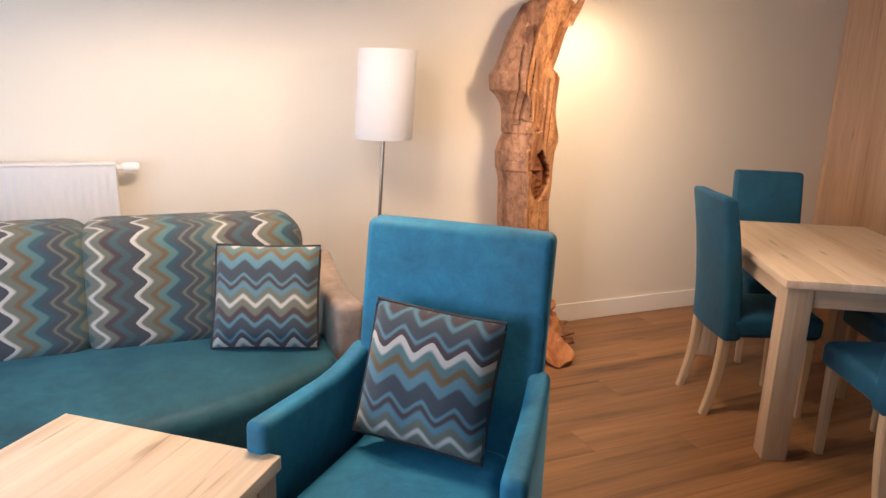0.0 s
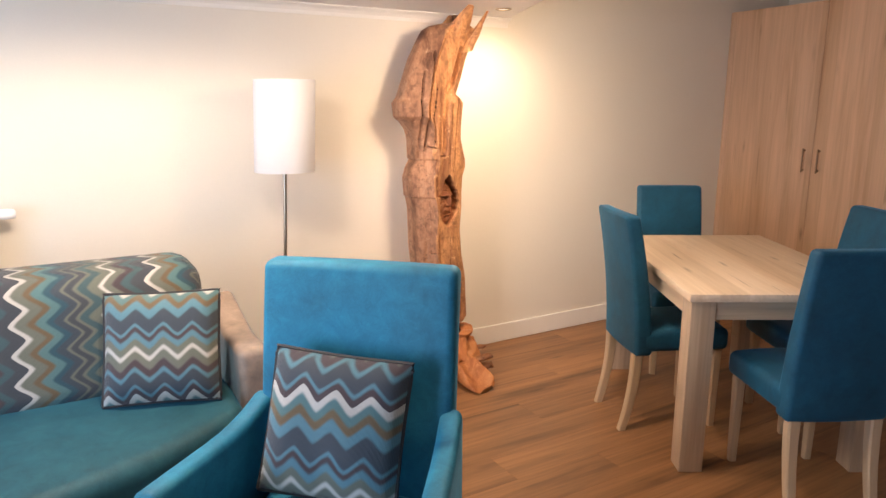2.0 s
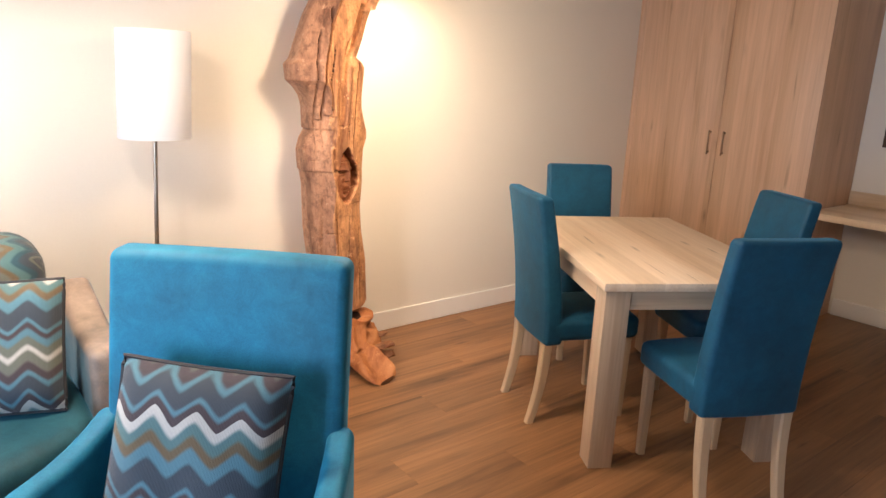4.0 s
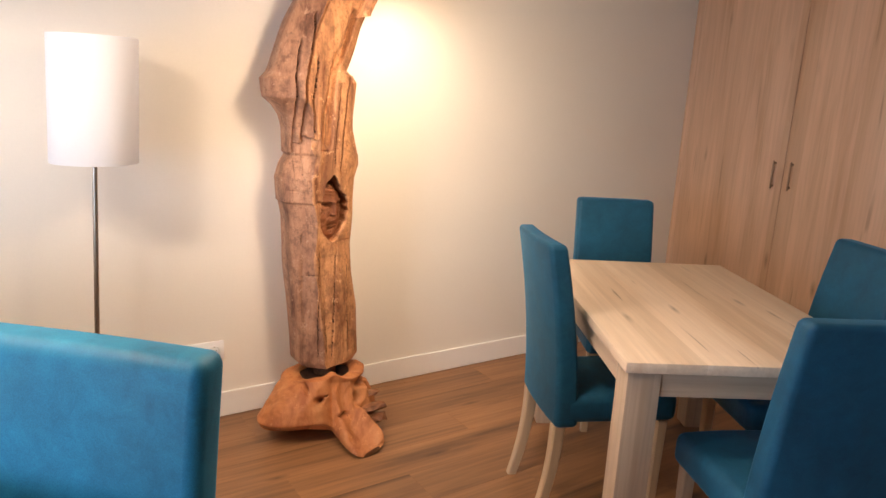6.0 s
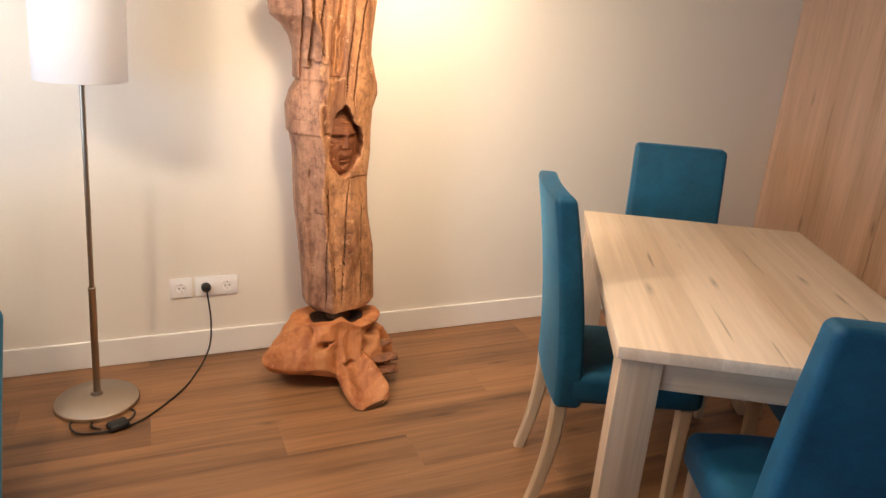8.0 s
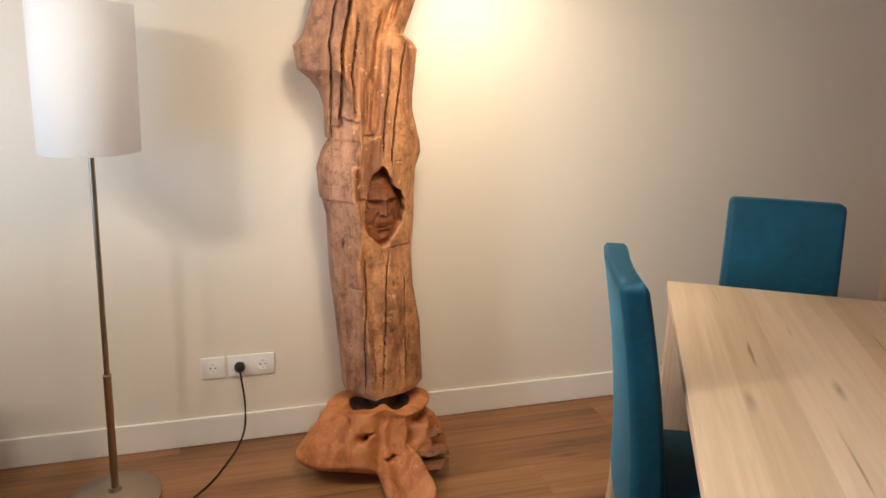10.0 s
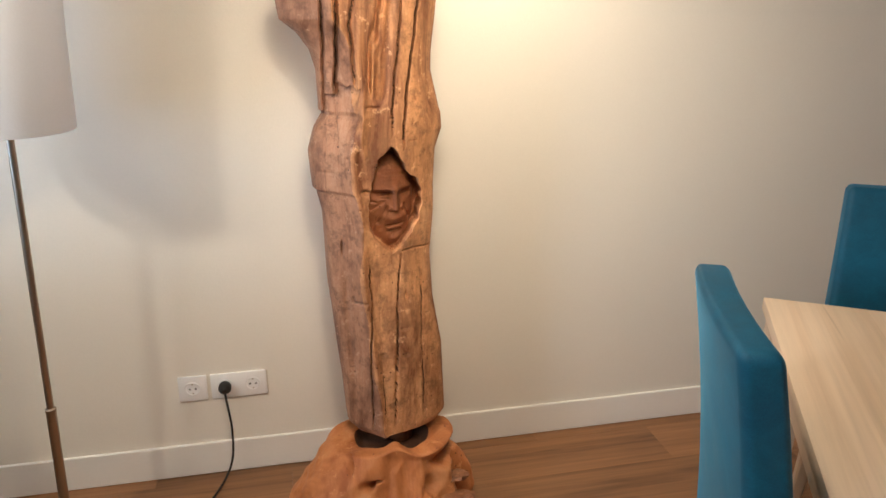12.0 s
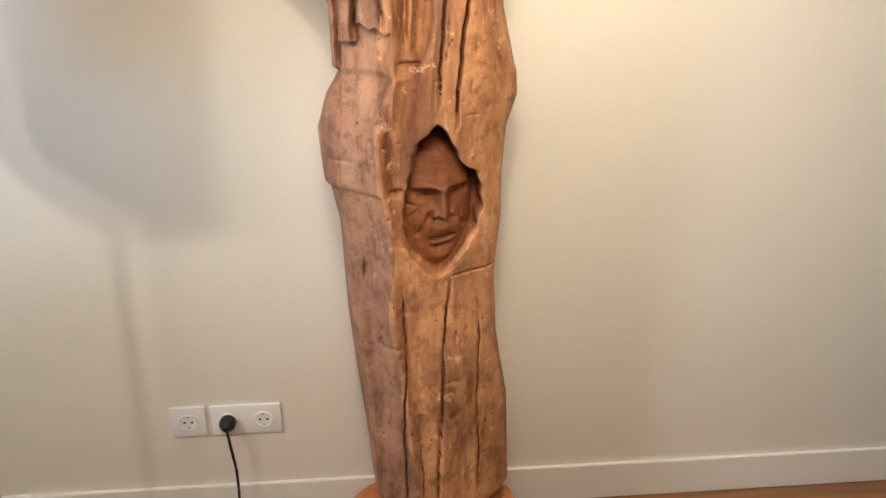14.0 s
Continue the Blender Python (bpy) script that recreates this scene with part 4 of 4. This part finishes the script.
def crack(path, width, depth):
    """A groove down the front along (height, x) pairs."""
    p = np.array(path)
    cx = np.interp(Z, p[:, 0], p[:, 1]) + 0.0018 * np.sin(Z * 23 + 40 * p[0, 1]) + 0.0010 * np.sin(Z * 71 + 90 * p[0, 1]) + 0.0006 * np.sin(Z * 190)
    inside = smoothstep(p[0, 0] - 0.005, p[0, 0] + 0.04, Z) * (1 - smoothstep(p[-1, 0] - 0.04, p[-1, 0] + 0.005, Z))
    return front * depth * inside * np.exp(-((X - cx) / (0.9 * width)) ** 2)


rng = np.random.RandomState(17)
dent, groove_shade = np.zeros_like(Y), np.zeros_like(Y)
for path, w, d in (
    ([(0.315, 2.313), (0.45, 2.310), (0.65, 2.314), (0.83, 2.312)], 0.0022, 0.016), ([(0.315, 2.374), (0.40, 2.378), (0.68, 2.387), (0.845, 2.397)], 0.0022, 0.022),
    ([(1.115, 2.405), (1.2, 2.411), (1.31, 2.421), (1.54, 2.46)], 0.0026, 0.034), ([(1.15, 2.374), (1.30, 2.386), (1.50, 2.408)], 0.0022, 0.026),
    ([(1.25, 2.243), (1.33, 2.245), (1.5, 2.25), (1.76, 2.30)], 0.0044, 0.055), ([(1.195, 2.216), (1.33, 2.217), (1.5, 2.212), (1.66, 2.24)], 0.0038, 0.034),
    ([(1.27, 2.285), (1.42, 2.28), (1.6, 2.30)], 0.004, 0.022), ([(1.245, 2.322), (1.33, 2.325), (1.43, 2.335)], 0.005, 0.035),
    ([(1.23, 2.345), (1.5, 2.365), (1.84, 2.50)], 0.016, 0.030), ([(1.36, 2.34), (1.5, 2.352), (1.62, 2.385)], 0.006, 0.045), ([(1.56, 2.40), (1.88, 2.53)], 0.007, 0.03), ([(1.6, 2.26), (1.84, 2.36)], 0.005, 0.02),
    ([(0.33, 2.463), (0.67, 2.456), (0.80, 2.455)], 0.0035, 0.008), ([(0.34, 2.27), (0.8, 2.25)], 0.01, 0.008), ([(0.34, 2.345), (0.52, 2.342)], 0.002, 0.006),
):
    groove = crack(path, w, d)
    dent += groove
    if w < 0.0045:
        groove_shade = np.maximum(groove_shade, groove / d)
# splinter plates ending one beside the other above the notch, and a level saw cut
plate = np.where(X < 2.217, 1.214, np.where(X < 2.245, 1.258, 1.284 - 0.25 * (X - 2.25) + 0.003 * np.sin(X * 260)))
dent += front * 0.024 * (X < 2.296 + 0.004 * np.sin(Z * 60)) * (Z < plate) * smoothstep(plate - 0.15, plate, Z)
saw = front * np.exp(-((Z - 0.850 - 0.002 * np.sin(X * 60)) / 0.0018) ** 2) * smoothstep(2.398, 2.408, X)
dent, groove_shade = dent + 0.020 * saw, np.maximum(groove_shade, 1.15 * saw)
dent += front * 0.010 * np.exp(-((Z - 1.228) / 0.003) ** 2) * smoothstep(2.308, 2.314, X) * smoothstep(2.352, 2.340, X)
# bright ridge standing between flank and front above the hollow
dent -= front * 0.010 * np.exp(-((X - 2.304 - 0.004 * np.sin(Z * 31)) / 0.009) ** 2) * smoothstep(1.08, 1.14, Z) * smoothstep(1.5, 1.3, Z)
# small knots and worn hollows
for kx, kz, kw, kh, kd in ((2.281, 0.712, 0.014, 0.003, 0.016), (2.270, 0.722, 0.004, 0.008, 0.010), (2.245, 0.867, 0.003, 0.016, 0.016), (2.311, 0.788, 0.005, 0.006, 0.014), (2.412, 0.720, 0.003, 0.010, 0.014), (2.420, 0.705, 0.003, 0.006, 0.010),
                           (2.402, 0.625, 0.012, 0.003, 0.007), (2.345, 0.555, 0.008, 0.005, 0.006), (2.306, 1.018, 0.010, 0.006, 0.016), (2.21, 1.065, 0.018, 0.004, 0.004), (2.41, 0.545, 0.010, 0.005, 0.005), (2.432, 1.142, 0.010, 0.002, 0.006)):
    dent += front * kd * np.exp(-((X - kx) / kw) ** 2 - ((Z - kz) / kh) ** 2)
# small chisel flecks over the front
for k in range(90):
    fx, fz, fw, fh = rng.uniform(2.26, 2.49), rng.uniform(0.34, 1.3), rng.uniform(0.0015, 0.004), rng.uniform(0.002, 0.006)
    dent += front * rng.uniform(0.002, 0.006) * np.exp(-((X - fx) / fw) ** 2 - ((Z - fz) / fh) ** 2)
# carved hollow with a rounded face in relief in it, its rim uneven
HZ = [0.866, 0.885, 0.898, 0.92, 0.941, 0.99, 1.023, 1.046, 1.058, 1.07, 1.093, 1.106, 1.13]
HL = [2.370, 2.348, 2.333, 2.318, 2.311, 2.310, 2.316, 2.321, 2.326, 2.329, 2.337, 2.344, 2.372]
HR = [2.372, 2.403, 2.414, 2.428, 2.446, 2.458, 2.454, 2.446, 2.424, 2.414, 2.402, 2.396, 2.375]
ZF = 1.13 - (1.13 - Z) / 1.075
gap = np.minimum(X - 0.002 - np.interp(ZF, HZ, HL) - 0.0015 * np.sin(Z * 210), np.interp(ZF, HZ, HR) + 0.002 + 0.002 * np.sin(Z * 170) - X)
gap = np.where((ZF > HZ[0]) & (ZF < HZ[-1]) & (sa < 0), gap, -1.0)
rim = np.clip(gap / 0.004, 0, 1)
dx, dz = X - 2.386, ZF - 0.98


def mound(cx, cz, wx, wz):
    return np.exp(-((dx - cx) / wx) ** 2 - ((dz - cz) / wz) ** 2)


def ridge(x0, z0, x1, z1, w):
    """A soft line from one point of the hollow to another."""
    lx, lz = x1 - x0, z1 - z0
    t = np.clip(((dx - x0) * lx + (dz - z0) * lz) / (lx * lx + lz * lz), 0, 1)
    return np.exp(-((dx - x0 - t * lx) ** 2 + (dz - z0 - t * lz) ** 2) / w ** 2)


boss = np.sqrt(np.clip(1 - ((dx + 0.009) / 0.067) ** 2 - ((dz - 0.002) / 0.122) ** 2, 0, 1))
form = 0.050 * boss
form += 0.007 * mound(-0.006, 0.055, 0.045, 0.012) + 0.010 * ridge(-0.052, 0.046, 0.046, 0.044, 0.008)
form += 0.0022 * np.sin((dz + 0.12 * dx) * 560) * mound(-0.008, 0.078, 0.04, 0.020)
form -= 0.017 * (mound(-0.028, 0.031, 0.017, 0.009) + mound(0.029, 0.030, 0.015, 0.009)) + 0.008 * mound(0.0, 0.042, 0.006, 0.006)
form += 0.007 * (mound(-0.027, 0.030, 0.009, 0.0045) + mound(0.029, 0.030, 0.009, 0.0045))
form -= 0.004 * (ridge(-0.040, 0.024, -0.015, 0.022, 0.0025) + ridge(0.018, 0.022, 0.042, 0.025, 0.0025))
form += 0.020 * ridge(0.0, 0.040, 0.003, -0.004, 0.009) * smoothstep(-0.013, -0.006, dz) + 0.009 * (mound(-0.014, -0.004, 0.007, 0.006) + mound(0.020, -0.002, 0.006, 0.006))
form -= 0.009 * (ridge(-0.020, -0.002, -0.044, -0.042, 0.0038) + ridge(0.026, 0.0, 0.042, -0.038, 0.0036))
form -= 0.004 * (ridge(-0.030, 0.012, -0.060, -0.010, 0.003) + ridge(-0.050, 0.010, -0.064, 0.012, 0.003) + ridge(-0.050, -0.030, -0.056, -0.062, 0.003))
form += 0.006 * (mound(-0.032, -0.024, 0.010, 0.014) + mound(0.034, -0.022, 0.008, 0.012)) + 0.007 * mound(0.002, -0.030, 0.022, 0.012)
form -= 0.008 * ridge(-0.022, -0.050, 0.024, -0.048, 0.0026) + 0.007 * ridge(-0.016, -0.066, 0.016, -0.064, 0.004)
form += 0.005 * ridge(-0.016, -0.056, 0.018, -0.054, 0.004) + 0.010 * mound(0.0, -0.085, 0.018, 0.012)
form = 0.050 * boss + 1.3 * (form - 0.050 * boss)
pit = 0.078 + 0.02 * smoothstep(0.06, 0.13, dz)
Y += dent
Y += rim * np.maximum(0.004, pit - form * (boss > 0.02))
stack = np.stack([X, Y, Z], axis=-1).reshape(-1, 3)
me = mesh_grid("carved_trunk", stack, len(zs), len(ang), MAT_TRUNK)
in_hollow = (rim > 0.5).reshape(-1)
# deep groove and saw-cut faces are coloured dark in place of shade
groove_dark = ((groove_shade > 0.80 + 0.25 * waves(X, Y, Z, 120, 9)) & (rim < 0.1)).reshape(-1)
# left side takes the duller copy: shade put into the colour
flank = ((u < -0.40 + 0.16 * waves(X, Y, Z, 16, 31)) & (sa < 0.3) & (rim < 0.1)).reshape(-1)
for f in me.polygons:
    if groove_dark[f.vertices[0]]:
        f.material_index = 3
    elif in_hollow[f.vertices[0]]:
        f.material_index = 1
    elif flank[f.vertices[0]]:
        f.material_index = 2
trunk = tagged(new("carved_trunk", me), "tall weathered brown tree trunk with a carved face in a hollow", "sculpture")
me.materials.append(MAT_CARVED)
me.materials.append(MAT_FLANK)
me.materials.append(MAT_CRACK)


def prong(base, tip, w0, w1, d0, turn, seed, n=40, k=28):
    """A broken splinter end, tapering from base to tip."""
    bm = bmesh.new()
    rows = []
    for i in range(n):
        t = i / (n - 1)
        c = Vector(base).lerp(Vector(tip), t)
        w = (w0 + (w1 - w0) * t ** 0.8) * (1 + 0.10 * math.sin(9 * t + seed))
        d = d0 * (1 - 0.75 * t)
        row = []
        for j in range(k):
            a = 2 * math.pi * j / k
            rr = 1 + 0.12 * math.sin(3 * a + seed) + 0.07 * math.sin(7 * a + 5 * t + seed)
            row.append(bm.verts.new((c.x + w * math.cos(a) * rr, c.y + d * math.sin(a) * rr, c.z + turn * w * math.cos(a))))
        rows.append(row)
    for r0, r1 in zip(rows, rows[1:]):
        for j in range(k):
            jj = (j + 1) % k
            bm.faces.new((r0[j], r0[jj], r1[jj], r1[j]))
    bm.faces.new(rows[0][::-1])
    bm.faces.new(rows[-1])
    part("prong", bm, MAT_TRUNK, trunk, "broken splinter end of the trunk")


prong((2.435, 3.235, 1.80), (2.458, 3.075, 1.974), 0.085, 0.016, 0.06, -0.3, 1)
prong((2.505, 3.22, 1.76), (2.617, 3.165, 1.968), 0.050, 0.003, 0.04, 0.2, 4)
prong((2.400, 3.25, 1.80), (2.455, 3.25, 1.945), 0.10, 0.03, 0.05, 0.1, 2)
# stub added out of sight, dark colour stands for the gap's shade
part("neck", lathe([(0.055, 0.10), (0.055, 0.33)], 24, 2.392, 3.26), MAT_BROKEN, trunk, "unseen stub joining trunk and root, darkened for shade")

# root base: lobes round a hollow bowl
RCX, RCY = 2.375, 3.195
n_a, n_t = 320, 130
ang = np.linspace(0, 2 * math.pi, n_a, endpoint=False)
tt = np.linspace(0, 1, n_t)
A, T = np.meshgrid(ang, tt)


def lobe(centre, width, sharp=2):
    d = (A - radians(centre) + math.pi) % (2 * math.pi) - math.pi
    return np.exp(-np.abs(d / radians(width)) ** sharp)


foot = 0.185 + 0.138 * lobe(186, 34) + 0.03 * lobe(225, 25) + 0.192 * lobe(281, 19, 6) + 0.085 * lobe(3, 14) + 0.04 * lobe(330, 14) + 0.03 * lobe(60, 30) + 0.03 * lobe(130, 30)
lip = 0.120 + 0.058 * np.cos(A) ** 2 + 0.006 * np.sin(5 * A)
under = 0.085 * (1 - np.clip(lobe(277, 22) + lobe(186, 22) * 0.12 + lobe(350, 26) + lobe(90, 60), 0, 1))
outer = T < 0.7
s = np.clip(T / 0.7, 0, 1)
R = lip + (foot - lip) * (1 - s) ** (0.85 + 1.3 * lobe(277, 20) + 0.3 * lobe(3, 14))
topz = 0.258 + 0.006 * np.sin(3 * A + 1) + 0.004 * np.sin(7 * A) + 0.014 * lobe(262, 30) - 0.012 * lobe(10, 30)
zo = under + 0.002 + (topz - under) * s ** (0.85 + 0.25 * lobe(277, 20))
R = R - 0.028 * np.exp(-(s / 0.06) ** 2)
q = np.clip((T - 0.7) / 0.3, 0, 1)
R = np.where(outer, R, lip * (1 - 0.82 * q) - 0.01)
Zr = np.where(outer, zo, topz - 0.004 * q - 0.032 * smoothstep(0.36, 0.60, q) + 0.002)
X, Y = RCX + R * np.cos(A) * 1.02, RCY + R * np.sin(A)
right = smoothstep(-0.1, 0.7, np.cos(A))
bulk = (0.011 + 0.006 * right) * waves(X, Y, Zr, 24, 11) - 0.004 * np.abs(waves(X, Y, Zr, 40, 21)) + 0.004 * waves(X, Y, Zr, 70, 12) - 0.016 * np.abs(waves(X, Y, Zr * 0.5, 62, 41)) * right - 0.003 * np.abs(waves(X, Y, Zr * 0.6, 90, 43)) + 0.0016 * waves(X, Y, Zr, 180, 13)
bulk -= outer * 0.045 * lobe(345, 30, 4) * np.exp(-((Zr - 0.222 + 0.10 * (X - 2.5)) / 0.016) ** 2) + outer * 0.012 * lobe(300, 24) * np.exp(-((Zr - 0.245) / 0.010) ** 2)
bulk += outer * 0.012 * lobe(345, 40) * np.exp(-((Zr - 0.258) / 0.012) ** 2)
bulk = bulk * smoothstep(0.0, 0.12, T) * (1 - 0.75 * smoothstep(0.58, 0.70, T))
for px, py, pz, wx, wz, dd in ((2.280, 2.985, 0.198, 0.015, 0.009, 0.085), (2.305, 2.985, 0.207, 0.014, 0.004, 0.030), (2.383, 2.93, 0.126, 0.020, 0.0045, 0.055), (2.47, 3.0, 0.165, 0.022, 0.022, 0.032), (2.235, 3.02, 0.245, 0.007, 0.02, 0.03), (2.37, 2.9, 0.05, 0.006, 0.005, 0.012)):
    bulk -= dd * np.exp(-((X - px) / wx) ** 2 - ((Zr - pz) / wz) ** 2) * (np.sin(A) < 0.2)
bulk -= 0.05 * lobe(352, 3) * smoothstep(0.02, 0.15, T) * (T < 0.5) + 0.05 * lobe(338, 4) * (T < 0.45) * smoothstep(0.02, 0.15, T)
X += bulk * np.cos(A)
Y += bulk * np.sin(A)
Zr = np.maximum(Zr + np.where(T < 0.7, 0.4, 0.2) * bulk * smoothstep(0.05, 0.3, T), 0.0005)
Y = np.minimum(Y, NORTH - 0.02)
me = mesh_grid("root_base", np.stack([X, Y, Zr], axis=-1).reshape(-1, 3), n_t, n_a, MAT_ROOT)
me.materials.append(MAT_CRACK)
# bowl floor coloured dark to stand for the shade below the trunk
bowl = (T > 0.82).reshape(-1)
for f in me.polygons:
    if bowl[f.vertices[0]]:
        f.material_index = 1
root = new("root_base", me)


def splinter(base, tip, wide, high, seed):
    """A torn flat splinter with a ragged blunt end."""
    rng = random.Random(seed)
    b = bmesh.new()
    a, e = Vector(base), Vector(tip)
    side = (e - a).cross(Vector((0, 0, 1))).normalized()
    rows = []
    for i in range(9):
        t = i / 8
        c = a.lerp(e, t)
        row = []
        for j in range(8):
            q = 2 * math.pi * j / 8
            k = (1 - 0.45 * t) * rng.uniform(0.78, 1.15)
            row.append(b.verts.new(c + side * (wide * math.cos(q) * k) + Vector((0, 0, high * math.sin(q) * k)) + (e - a) * (rng.uniform(-0.12, 0.06) if i == 8 else 0)))
        rows.append(row)
    for r0, r1 in zip(rows, rows[1:]):
        for j in range(8):
            b.faces.new((r0[j], r0[(j + 1) % 8], r1[(j + 1) % 8], r1[j]))
    b.faces.new(rows[0][::-1])
    b.faces.new(rows[-1])
    part("splinter", b, MAT_BROKEN, root, "dark torn root splinter", smooth=False)


splinter((2.44, 3.10, 0.085), (2.590, 3.04, 0.118), 0.050, 0.026, 1)
splinter((2.44, 3.08, 0.045), (2.585, 3.02, 0.070), 0.050, 0.026, 2)
splinter((2.46, 3.13, 0.135), (2.580, 3.09, 0.160), 0.040, 0.018, 3)
tagged(root, "smooth orange-brown tree root stump carrying the trunk", "root stump")

# ---- floor boards ----
BW, BL = 0.192, 1.29
board_meshes = {}


def board_mesh(long, wide):
    """One laminate board of the given length and width, shared by its equals."""
    name = (round(long, 3), round(wide, 3))
    if name not in board_meshes:
        b = box(0, long - 0.0002, 0, wide - 0.0002, -0.012, 0, 0.0004, 1)
        board_meshes[name] = bpy.data.meshes.new("floor_board")
        b.to_mesh(board_meshes[name])
        b.free()
        board_meshes[name].materials.append(MAT_FLOOR)
    return board_meshes[name]


floor = tagged(new("floor"), "brown oak laminate boards laid along the sofa wall", "floor", kind="structure")
row, y = 0, SOUTH - 0.05
while y < NORTH - 0.01:
    y0, wide = max(y, SOUTH), min(y + BW, NORTH) - max(y, SOUTH)
    x = WEST - 0.05 - (row * 0.43) % BL
    while x < EAST - 0.01:
        x0, x1 = max(x, WEST), min(x + BL, EAST)
        if x1 - x0 > 0.02:
            board = new("board", board_mesh(x1 - x0, wide))
            board.parent = floor
            board.location = (x0, y0, 0)
        x += BL
    y += BW
    row += 1
